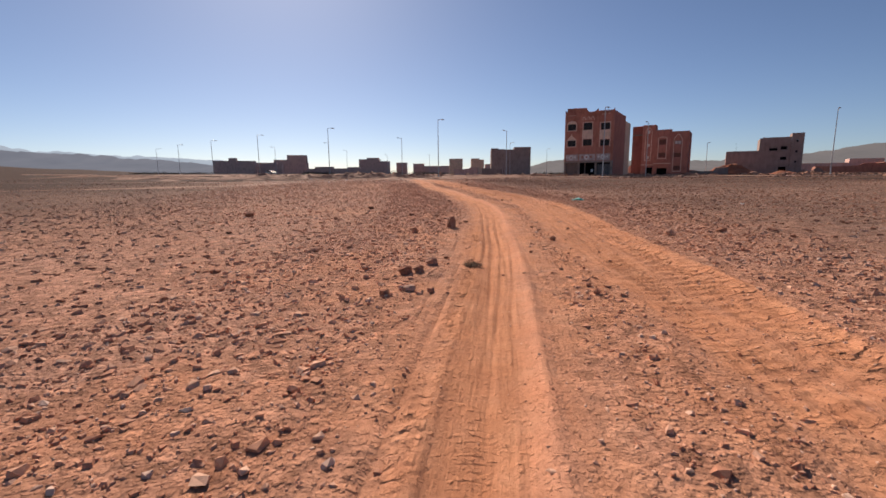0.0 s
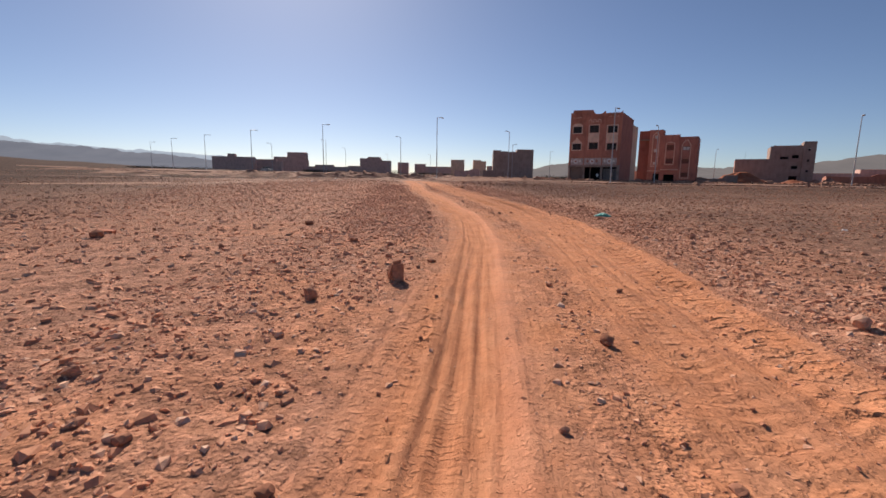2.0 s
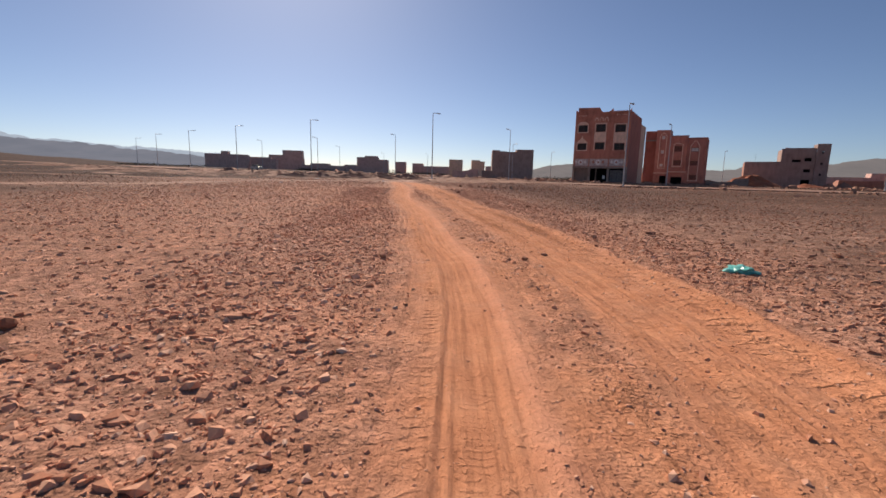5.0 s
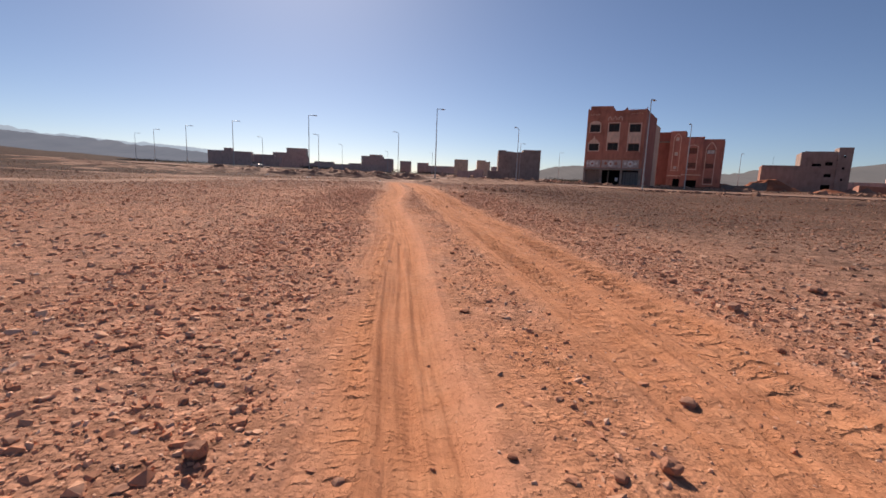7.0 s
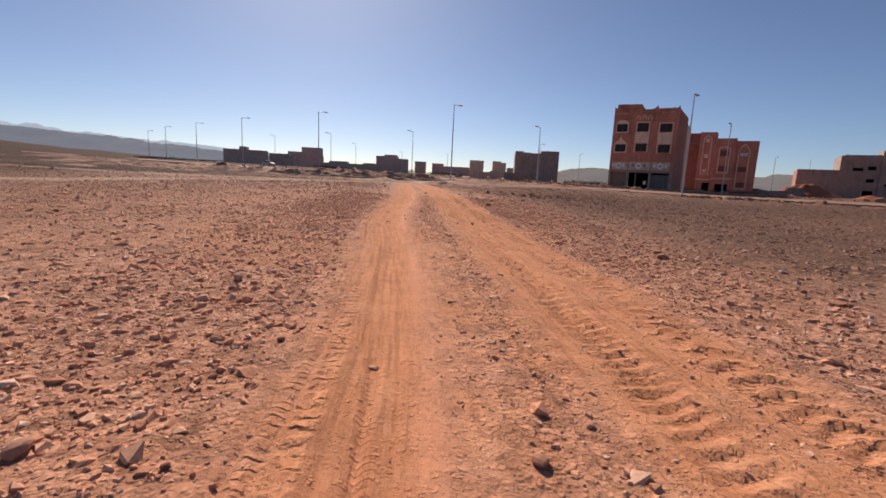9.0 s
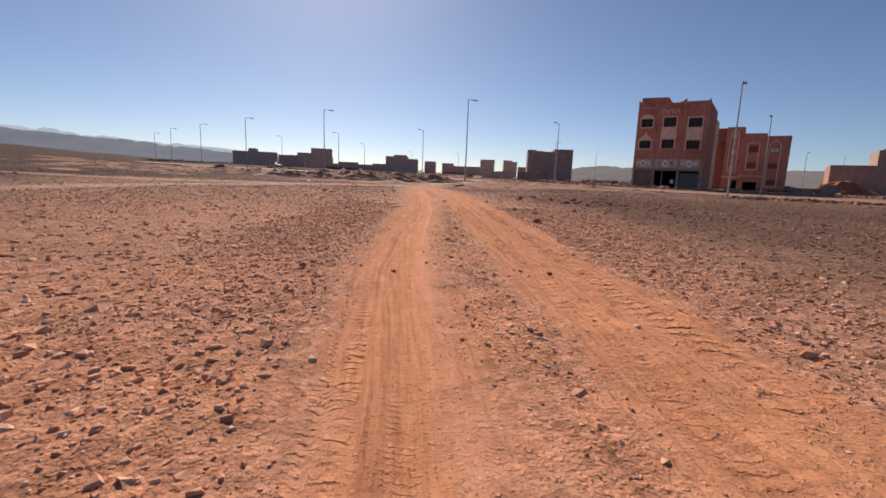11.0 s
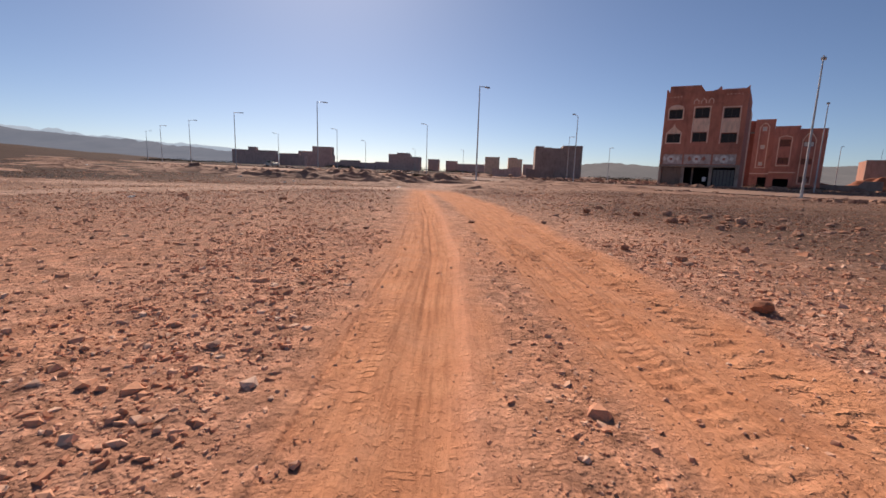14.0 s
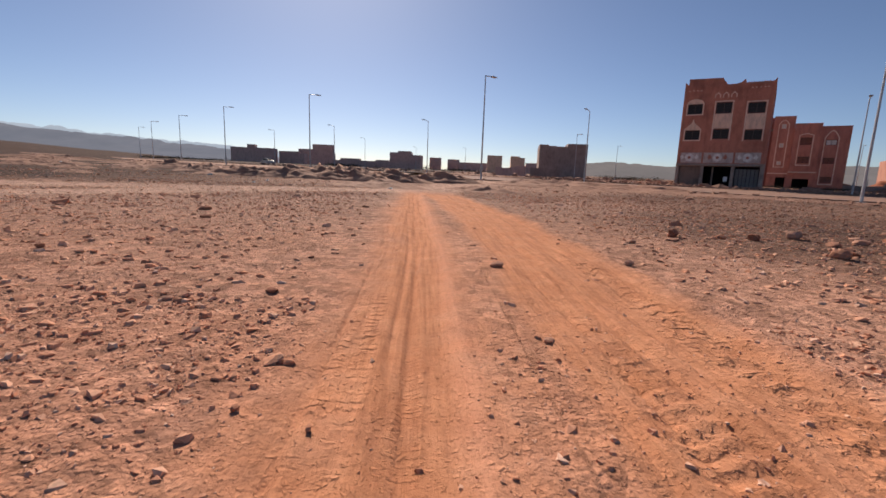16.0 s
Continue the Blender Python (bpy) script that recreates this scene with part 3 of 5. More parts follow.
for layer_name, values in (("sand", sand), ("crust", crust_part), ("varnish_shade", (0.6 * smooth(14, 36, np.hypot(GX, GY - 20) + 20 * fractal(GX * 0.4, GY, 14, 103, 3)) + 0.55 * smooth(62, 105, np.hypot(GX, GY - 20) + 40 * fractal(GX, GY, 40, 101, 3))) * smooth(5, 22, -GX) + 0.2 * smooth(2, 6, GX) * smooth(16, 34, GY + 12 * fractal(GX, GY, 6, 111, 3)) + 0.36 * smooth(0.8, 2.6, GX + 2 * fractal(GX, GY, 2, 113, 3)) * smooth(14, 32, GY + 12 * fractal(GX, GY, 5, 115, 3)) * (1 - smooth(35, 43, GY)) * (1 - smooth(42, 55, GY)) - 0.8 * lane), ("firm", np.clip(np.maximum(m_main ** 0.7, 0.75 * m_wheel), 0, 1)), ("across", np.where(near_wheel, dv_all + 7, du_all))):
    ground_mesh.attributes.new(layer_name, "FLOAT", "POINT").data.foreach_set("value", values.ravel().astype(np.float32))
ground_ob = tagged(new("ground", ground_mesh), "stony red-brown desert ground with dusty orange wheel tracks", "ground", kind="structure")


def ridge(name, label, xs, zs, y, depth, material, rough, seed):
    """A range of hills with its crest over y, falling to the plain on both sides."""
    px = np.linspace(xs[0], xs[-1], 420)
    rows = np.linspace(-1, 1, 15)
    X, V = np.meshgrid(px, rows)
    crest = np.interp(X, xs, zs)
    crest = crest * (1 + rough * fractal(X, V * 0 + y, 260, seed, 5)) + 26 * fractal(X, V * 0 + y, 70, seed + 21, 5) * np.clip(crest / 60, 0, 1)
    Z = crest * np.clip(1 - np.abs(V), 0, 1) ** 0.8 * (1 + 0.9 * (np.abs(V) > 0.01) * fractal(X, V * depth, 240, seed + 3, 4)) - 8 * np.abs(V)
    Y = y + V * depth + 60 * fractal(X, V * depth, 500, seed + 9, 3)
    i = np.arange(X.size).reshape(X.shape)
    f = np.stack([i[:-1, :-1], i[:-1, 1:], i[1:, 1:], i[1:, :-1]], -1).reshape(-1, 4)
    tagged(new(name, mesh_of(name, np.stack([X, Y, Z], -1).reshape(-1, 3), f, material, flat=False)), label, "hills", kind="structure")


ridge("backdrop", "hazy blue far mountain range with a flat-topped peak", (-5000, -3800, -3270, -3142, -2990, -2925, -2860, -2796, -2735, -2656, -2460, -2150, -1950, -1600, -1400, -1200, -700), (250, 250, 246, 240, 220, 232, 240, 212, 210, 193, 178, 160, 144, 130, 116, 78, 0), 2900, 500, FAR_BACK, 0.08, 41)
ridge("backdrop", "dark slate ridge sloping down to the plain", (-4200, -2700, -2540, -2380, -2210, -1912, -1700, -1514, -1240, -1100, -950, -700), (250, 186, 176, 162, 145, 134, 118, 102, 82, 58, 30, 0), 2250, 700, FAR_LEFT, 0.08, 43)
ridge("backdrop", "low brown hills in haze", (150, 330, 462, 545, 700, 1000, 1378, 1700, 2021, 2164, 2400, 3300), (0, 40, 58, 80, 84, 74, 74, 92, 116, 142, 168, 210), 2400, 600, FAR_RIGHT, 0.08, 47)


# ---- builders ----
def part(name, bm, material, parent=None, label="", at=None):
    """One bmesh as one mesh object under a thing or a part."""
    bmesh.ops.recalc_face_normals(bm, faces=bm.faces)
    me = bpy.data.meshes.new(name)
    bm.to_mesh(me)
    bm.free()
    me.materials.append(material)
    ob = new(name, me)
    ob.parent = parent
    if at is not None:
        ob.matrix_basis = at
    if label:
        ob["label"] = label
    return ob


def empty(name, m, label, category, group=""):
    ob = new(name)
    ob.matrix_world = m
    return tagged(ob, label, category, group)


def box(x0, x1, y0, y1, z0, z1, bm=None, bevel=0.0):
    own = bmesh.new()
    r = bmesh.ops.create_cube(own, size=1)
    for v in r["verts"]:
        v.co = Vector((x0 + (v.co.x + 0.5) * (x1 - x0), y0 + (v.co.y + 0.5) * (y1 - y0), z0 + (v.co.z + 0.5) * (z1 - z0)))
    if bevel:
        bmesh.ops.bevel(own, geom=own.edges[:], offset=bevel, segments=1, affect="EDGES")
    if bm is None:
        return own
    merge(bm, own)
    return bm


def merge(bm, own):
    me = bpy.data.meshes.new("join")
    own.to_mesh(me)
    own.free()
    bm.from_mesh(me)
    bpy.data.meshes.remove(me)


def slab(points, y0, y1):
    """An outline in x and z, drawn out from y0 to y1."""
    bm = bmesh.new()
    a = [bm.verts.new((u, y0, z)) for u, z in points]
    b = [bm.verts.new((u, y1, z)) for u, z in points]
    bm.faces.new(a)
    bm.faces.new(b[::-1])
    for i in range(len(a)):
        j = (i + 1) % len(a)
        bm.faces.new((a[i], b[i], b[j], a[j]))
    return bm


def outline(points, width, y0, y1, closed=False):
    """A flat moulding that follows a line in x and z."""
    bm = bmesh.new()
    n = len(points)
    pairs = [(i, (i + 1) % n) for i in range(n if closed else n - 1)]
    for i, j in pairs:
        (ax, az), (bx, bz) = points[i], points[j]
        d = Vector((bx - ax, bz - az)).normalized() * (width / 2)
        q = Vector((-d.y, d.x))
        ax, az, bx, bz = ax - d.x, az - d.y, bx + d.x, bz + d.y
        merge(bm, slab([(ax + q.x, az + q.y), (bx + q.x, bz + q.y), (bx - q.x, bz - q.y), (ax - q.x, az - q.y)], y0 - 0.002 * i, y1))
    return bm


def holed(w, z0, z1, y0, y1, holes):
    """A wall along x, from y0 to y1 thick, with openings (u0, u1, z0, z1) right through it."""
    us = sorted({0.0, w, *[h[0] for h in holes], *[h[1] for h in holes]})
    zs = sorted({z0, z1, *[h[2] for h in holes], *[h[3] for h in holes]})
    solid = {}
    for i in range(len(us) - 1):
        for j in range(len(zs) - 1):
            c, d = (us[i] + us[i + 1]) / 2, (zs[j] + zs[j + 1]) / 2
            solid[i, j] = not any(h[0] < c < h[1] and h[2] < d < h[3] for h in holes)
    bm = bmesh.new()
    made = {}

    def v(u, y, z):
        k = (u, y, z)
        if k not in made:
            made[k] = bm.verts.new(k)
        return made[k]

    for (i, j), s in solid.items():
        if not s:
            continue
        a, b, c, d = us[i], us[i + 1], zs[j], zs[j + 1]
        bm.faces.new((v(a, y0, c), v(b, y0, c), v(b, y0, d), v(a, y0, d)))
        bm.faces.new((v(a, y1, d), v(b, y1, d), v(b, y1, c), v(a, y1, c)))
        if not solid.get((i - 1, j)):
            bm.faces.new((v(a, y0, d), v(a, y1, d), v(a, y1, c), v(a, y0, c)))
        if not solid.get((i + 1, j)):
            bm.faces.new((v(b, y0, c), v(b, y1, c), v(b, y1, d), v(b, y0, d)))
        if not solid.get((i, j - 1)):
            bm.faces.new((v(a, y0, c), v(a, y1, c), v(b, y1, c), v(b, y0, c)))
        if not solid.get((i, j + 1)):
            bm.faces.new((v(a, y0, d), v(b, y0, d), v(b, y1, d), v(a, y1, d)))
    return bm


def rod(points, radius, sides=8, tip=None):
    """A round bar along a line, tapering to tip."""
    bm = bmesh.new()
    rings = []
    n = len(points)
    for k, p in enumerate(points):
        p = Vector(p)
        d = (Vector(points[min(k + 1, n - 1)]) - Vector(points[max(k - 1, 0)])).normalized()
        a = d.orthogonal().normalized()
        b = d.cross(a)
        r = radius + ((tip if tip is not None else radius) - radius) * k / (n - 1)
        rings.append([bm.verts.new(p + (a * math.cos(6.2832 * i / sides) + b * math.sin(6.2832 * i / sides)) * r) for i in range(sides)])
    for r0, r1 in zip(rings, rings[1:]):
        for i in range(sides):
            bm.faces.new((r0[i], r0[(i + 1) % sides], r1[(i + 1) % sides], r1[i]))
    bm.faces.new(rings[0][::-1])
    bm.faces.new(rings[-1])
    return bm


def disc(u, z, radius, y0, y1, sides=20, inner=0.0):
    if not inner:
        return slab([(u + radius * math.cos(6.2832 * i / sides), z + radius * math.sin(6.2832 * i / sides)) for i in range(sides)], y0, y1)
    bm = bmesh.new()
    for i in range(sides):
        a, b = 6.2832 * i / sides, 6.2832 * (i + 1) / sides
        merge(bm, slab([(u + r * math.cos(k), z + r * math.sin(k)) for r, k in ((inner, a), (radius, a), (radius, b), (inner, b))], y0, y1))
    return bm


def ground_at(x, y):
    return float(ground_z(np.array([x]), np.array([y]))[0])


def facing(x, y, z, turn):
    """The pose of a building whose front runs along local x from (x, y), turned clockwise."""
    return pose(x, y, z, 0, 0, -turn)


def window(parent, u0, u1, z0, z1, label="", frame=FRAME, split=True, deep=0.18, glass=GLASS):
    """A window in an opening: frame, mullion and dark panes, set back."""
    bm = outline([(u0 + 0.04, z0 + 0.04), (u1 - 0.04, z0 + 0.04), (u1 - 0.04, z1 - 0.04), (u0 + 0.04, z1 - 0.04)], 0.07, deep, deep + 0.06, True)
    w = part("window", bm, frame, parent, label)
    mid = (u0 + u1) / 2
    if split:
        part("mullion", box(mid - 0.03, mid + 0.03, deep + 0.005, deep + 0.055, z0 + 0.05, z1 - 0.05), frame, w)
        part("pane", box(u0 + 0.03, mid - 0.03, deep + 0.02, deep + 0.03, z0 + 0.03, z1 - 0.03), glass, w)
        part("pane", box(mid + 0.03, u1 - 0.03, deep + 0.02, deep + 0.03, z0 + 0.03, z1 - 0.03), glass, w)
    else:
        part("pane", box(u0 + 0.03, u1 - 0.03, deep + 0.02, deep + 0.03, z0 + 0.03, z1 - 0.03), glass, w)
    return w


def flat_roof(parent, w, d, z, material, lip=0.0):
    part("roof", box(0.25, w - 0.25, 0.25, d - 0.25, z - 0.25, z), material, parent)


# ---- the corner house of three storeys ----
def red_house():
    base = 0.62
    h = empty("apartment_house", facing(22.8, 86.3, base, 31), "three-storey red-brown apartment house with shops below and a horned parapet", "house", "houses along the boulevard")
    W, D, T = 8.9, 11.0, 0.28
    top = 11.45
    wins = [(0.52, 2.10, 5.72, 6.84), (0.52, 2.10, 8.68, 9.84), (3.46, 5.03, 5.78, 6.92), (3.46, 5.03, 8.68, 9.92), (6.58, 8.20, 5.64, 6.76), (6.58, 8.20, 8.56, 9.74)]
    shops = [(0.32, 2.60, 0.0, 2.62), (2.98, 5.74, 0.0, 2.62), (6.12, 8.50, 0.0, 2.62)]
    part("front_wall", holed(W, 2.95, top, 0, T, [w for w in wins]), BRICK_RED, h)
    part("ground_floor_wall", holed(W, -0.6, 2.62, 0.02, T, [(s[0], s[1], -0.1, 2.62) for s in shops]), CEMENT, h, "raw grey cement shop front")
    part("lintel", box(-0.05, W + 0.03, -0.10, T, 2.622, 2.948, bevel=0.02), PIER, h)
    part("side_wall", holed(D, -0.6, 11.9, -T, 0, []), SIDE_RED, h, "plain red-brown side wall", at=pose(W, T + 0.002, 0, 0, 0, 90) @ pose(0, T, 0))
    part("side_wall", box(0, T, T + 0.002, D, -0.6, 11.9), SIDE_RED, h)
    part("rear_wall", box(T, W - T, D - T, D - 0.002, -0.6, 11.9), SIDE_RED, h)
    part("rear_block", box(0.6, W - 0.05, D + 0.01, D + 6.5, -0.6, 11.0), TAN_WALL, h, "paler cement-grey block behind")
    flat_roof(h, W, D, 11.3, CEMENT)
    for z in (2.8, 5.4, 8.3):
        part("floor_slab", box(T + 0.01, W - T - 0.01, T + 0.01, D - T - 0.01, z - 0.2, z), DARK, h)
    part("inner_wall", box(T + 0.01, W - T - 0.01, 3.2, 3.4, -0.5, 11.0), DARK, h)
    crown = [(0, top), (0, 12.35), (0.10, 12.30), (0.36, 11.98), (0.38, 12.72), (1.2, 12.70), (3.82, 12.62), (4.0, 12.30), (4.35, 11.86), (5.2, 11.86), (5.65, 12.0), (6.0, 12.36), (6.1, 11.90), (8.5, 11.88), (8.72, 12.0), (8.86, 12.22), (8.9, 12.2), (8.9, top)]
    part("parapet", slab(crown, -0.04, T), BRICK_RED, h, "stepped parapet with curved horns")
    for k in range(9):
        u = 6.35 + k * 0.24
        part("merlon", slab([(u - 0.08, 11.89), (u + 0.08, 11.89), (u, 12.02)], 0.0, 0.18), BRICK_RED, h)
    # pilasters
    for u in (0.0, W - 0.34):
        part("corner_pilaster", box(u, u + 0.34, -0.07, -0.001, 2.95, 11.4, bevel=0.02), BRICK_RED, h)
    # windows, frames and hoods
    for i, (u0, u1, z0, z1) in enumerate(wins):
        w = window(h, u0, u1, z0, z1, "dark sliding window with brown frame")
        if i < 2:
            m = (u0 + u1) / 2
            part("window_surround", outline([(u0 - 0.06, z0 - 0.07), (u1 + 0.06, z0 - 0.07), (u1 + 0.06, z1 + 0.06), (u0 - 0.06, z1 + 0.06)], 0.13, -0.05, -0.001, True), CREAM, w)
            if i == 0:
                part("window_hood", slab([(u0 - 0.1, z1 + 0.14), (u1 + 0.1, z1 + 0.14), (m + 0.45, z1 + 0.55), (m + 0.12, z1 + 0.85), (m, z1 + 1.25), (m - 0.12, z1 + 0.85), (m - 0.45, z1 + 0.55)], -0.09, -0.002), BEIGE, w, "pointed cream hood")
            else:
                part("window_hood", slab([(u0 - 0.1, z1 + 0.14), (u1 + 0.1, z1 + 0.14), (u1 - 0.15, z1 + 0.42), (m + 0.2, z1 + 0.55), (m - 0.2, z1 + 0.55), (u0 + 0.15, z1 + 0.42)], -0.09, -0.002), BEIGE, w, "rounded cream hood")
        # window guard bars
        for k in range(3):
            zz = z0 + (z1 - z0) * (k + 1) / 4
            part("guard_bar", box(u0 + 0.02, u1 - 0.02, 0.10, 0.115, zz - 0.01, zz + 0.01), IRON, w)
    for a, b in ((2, 3), (4, 5)):
        u0, u1 = wins[a][0], wins[a][1]
        part("panel_surround", outline([(u0 - 0.10, wins[a][2] - 0.08), (u0 - 0.10, wins[b][3] + 0.10), (u1 + 0.10, wins[b][3] + 0.10), (u1 + 0.10, wins[a][2] - 0.08)], 0.13, -0.05, -0.001), CREAM, h, "cream moulding")
        part("panel", box(u0 - 0.02, u1 + 0.02, -0.03, -0.001, wins[a][3] + 0.06, wins[b][2] - 0.06), BEIGE, h, "plain beige panel")
    # frieze of pale panels with rosettes
    for u0, u1, c in ((0.38, 2.62, 1.32), (2.80, 5.80, 4.24), (6.0, 8.45, 7.2)):
        p = part("frieze_panel", box(u0, u1, -0.05, -0.001, 3.02, 4.22, bevel=0.015), PALE, h, "pale carved stucco panel, stained")
        part("medallion", disc(c, 3.64, 0.50, -0.075, -0.052, 8), WHITE_STUCCO, p)
        part("boss", disc(c, 3.64, 0.17, -0.10, -0.077, 8), BRICK_RED, p)
        for k in (-1, 1):
            part("leaf_motif", slab([(c + k * 0.52, 3.60), (c + k * 0.85, 3.40), (c + k * 1.0, 3.72), (c + k * 0.80, 4.02)], -0.066, -0.052), WHITE_STUCCO if abs(u1 - u0) < 2.6 else BRICK_RED, p)
    # small white motifs under the parapet
    for u, z, s in ((0.55, 11.35, 0.12), (0.95, 11.38, 0.12), (1.35, 11.36, 0.12), (1.75, 11.38, 0.12), (6.75, 11.32, 0.1), (7.1, 11.34, 0.1), (7.5, 11.32, 0.1), (7.9, 11.34, 0.1), (8.2, 11.32, 0.1)):
        part("motif", slab([(u - s, z - s * 0.7), (u, z - s * 0.2), (u + s, z - s * 0.7), (u, z + s)], -0.05, -0.001), CREAM, h)
    for u in (3.5, 4.3, 5.1):
        part("arch_motif", outline([(u - 0.26, 10.45), (u - 0.24, 10.75), (u, 11.0), (u + 0.24, 10.75), (u + 0.26, 10.45)], 0.09, -0.05, -0.001), CREAM, h)
    # shop bays: paler piers, one bay walled up, one open, one with folding steel panels
    for u0, u1 in ((-0.02, 0.30), (2.62, 2.96), (5.76, 6.10), (8.52, 8.92)):
        part("pier", box(u0, u1, -0.06, 0.018, -0.5, 2.62, bevel=0.02), PIER, h, "pale bare cement pier")
    part("bay_wall", box(0.34, 2.58, 0.34, 0.40, -0.4, 2.6), CEMENT, h, "bay closed with bare cement")
    part("bay_sill", box(3.0, 5.72, 0.30, 0.40, -0.4, 0.12), CEMENT, h)
    part("door_post", box(3.80, 3.98, 0.30, 0.44, -0.4, 2.6), CEMENT, h)
    for k in range(6):
        u = 6.2 + k * 0.38
        part("folding_panel", box(u, u + 0.33, 0.34 + 0.05 * (k % 2), 0.39 + 0.05 * (k % 2), -0.3, 2.35), SHUTTER, h, "grey folding steel panel")
    part("shop_canopy", box(0.2, 8.75, -0.35, -0.105, 2.70, 2.82, bevel=0.02), PIER, h, "thin cement ledge over the shops")
    # added board; its white stands in for daylight seen through the bay
    part("daylight_board", box(5.1, 5.5, -0.06, -0.03, 0.9, 1.45), WHITE_PLASTIC, h, "white board standing in for daylight through the open shop")
    return h


red_house()


# ---- the orange house ----
def orange_house():
    base = 0.75
    h = empty("town_house", facing(56.8 - 12.6 * 0.857, 105.6 + 12.6 * 0.515, base, 31), "orange-red three-storey house with cream arched mouldings", "house", "houses along the boulevard")
    W, D, T = 12.55, 10.0, 0.28

    def U(u):
        return 12.6 + u

    wins = [(U(-9.1), U(-8.45), 9.95, 10.75), (U(-9.1), U(-8.45), 6.85, 7.6), (U(-9.1), U(-8.45), 3.95, 4.6), (U(-6.33), U(-4.86), 7.25, 8.42), (U(-6.33), U(-4.86), 4.28, 5.35), (U(-3.03), U(-1.62), 7.2, 8.05), (U(-3.03), U(-1.62), 4.25, 5.2), (U(-3.0), U(-1.62), 1.2, 2.15), (U(-8.9), U(-7.6), 0.0, 1.9), (U(-6.6), U(-4.4), 0.1, 1.7)]
    part("front_wall", holed(W - 2.4, -0.6, 9.95, 0, T, [(a - 2.4, b - 2.4, c, d) for a, b, c, d in wins if d < 9.9]), ORANGE, h, at=pose(2.4, 0, 0))
    part("tower_wall", holed(2.9, 9.952, 12.0, 0, T, [(wins[0][0] - 2.4, wins[0][1] - 2.4, 9.98, 10.75)]), ORANGE, h, at=pose(2.4, 0, 0))
    part("parapet", box(U(-7.28), U(-3.72), 0, T, 9.952, 10.75), ORANGE, h)
    part("parapet", box(U(-3.70), W, 0, T, 9.952, 10.22), ORANGE, h)
    part("projecting_bay", holed(3.5, 2.9, 10.6, -0.45, -0.001, [(U(-6.33) - U(-7.28), U(-4.86) - U(-7.28), 4.28, 5.35), (U(-6.33) - U(-7.28), U(-4.86) - U(-7.28), 7.25, 8.42)]), ORANGE, h, "shallow bay over the ground floor", at=pose(U(-7.28), 0, 0))
    # recess, sides and tower flanks take the render with shade painted in
    part("recessed_wall", box(0.0, 2.39, 1.0, 1.3, -0.6, 11.9), ORANGE_SHADED, h, "recessed orange wall, darkened for its shade")
    part("side_wall", box(0, 0.28, 1.31, D, -0.6, 10.2), ORANGE_SHADED, h)
    part("side_wall", box(W - T, W - 0.003, T + 0.003, D, -0.6, 10.2), ORANGE_SHADED, h)
    part("rear_wall", box(0.3, W - T - 0.01, D - T, D, -0.6, 10.2), ORANGE_SHADED, h)
    part("tower_side", box(5.02, 5.28, T + 0.003, 4.0, 9.9, 12.0), ORANGE_SHADED, h)
    part("tower_side", box(2.4, 2.66, T + 0.003, 4.0, 9.9, 12.0), ORANGE_SHADED, h)
    flat_roof(h, W, D, 9.9, CEMENT)
    part("inner_wall", box(0.4, W - T - 0.02, 2.6, 2.8, -0.5, 9.6), DARK, h)
    for z in (2.9, 6.0):
        part("floor_slab", box(2.7, W - T - 0.02, T + 0.02, 2.59, z - 0.2, z), DARK, h)
    for i, (u0, u1, z0, z1) in enumerate(wins):
        if i < 8:
            window(h, u0, u1, z0, z1, "small cream-barred window" if i < 3 else "pale frosted window" if i == 5 else "window with red-brown shutters", CREAM if i < 3 else FRAME, True, -0.25 if i in (3, 4) else 0.16, FROSTED if i < 3 or i == 5 else SHUTTER_RED)

    def arch(u0, u1, z0, z1, rise, y):
        m, k = (u0 + u1) / 2, []
        for s in range(9):
            f = s / 8
            k.append((u0 + (u1 - u0) * f, z1 + rise * (1 - abs(2 * f - 1) ** 1.7)))
        part("arch_moulding", outline([(u0, z0)] + k + [(u1, z0)], 0.13, y - 0.06, y - 0.001, True), CREAM, h, "cream pointed arch moulding")

    arch(U(-9.45), U(-8.1), 3.6, 10.6, 0.75, 0)
    arch(U(-6.5), U(-4.7), 3.95, 8.75, 0.28, -0.45)
    arch(U(-3.2), U(-1.45), 0.9, 8.3, 1.2, 0)
    part("cornice", box(U(-7.36), U(-3.70), -0.52, -0.003, 2.72, 2.88, bevel=0.02), CREAM, h)
    part("cornice", box(U(-10.2), U(-7.38), -0.10, -0.003, 2.45, 2.6, bevel=0.02), CREAM, h)
    return h


orange_house()


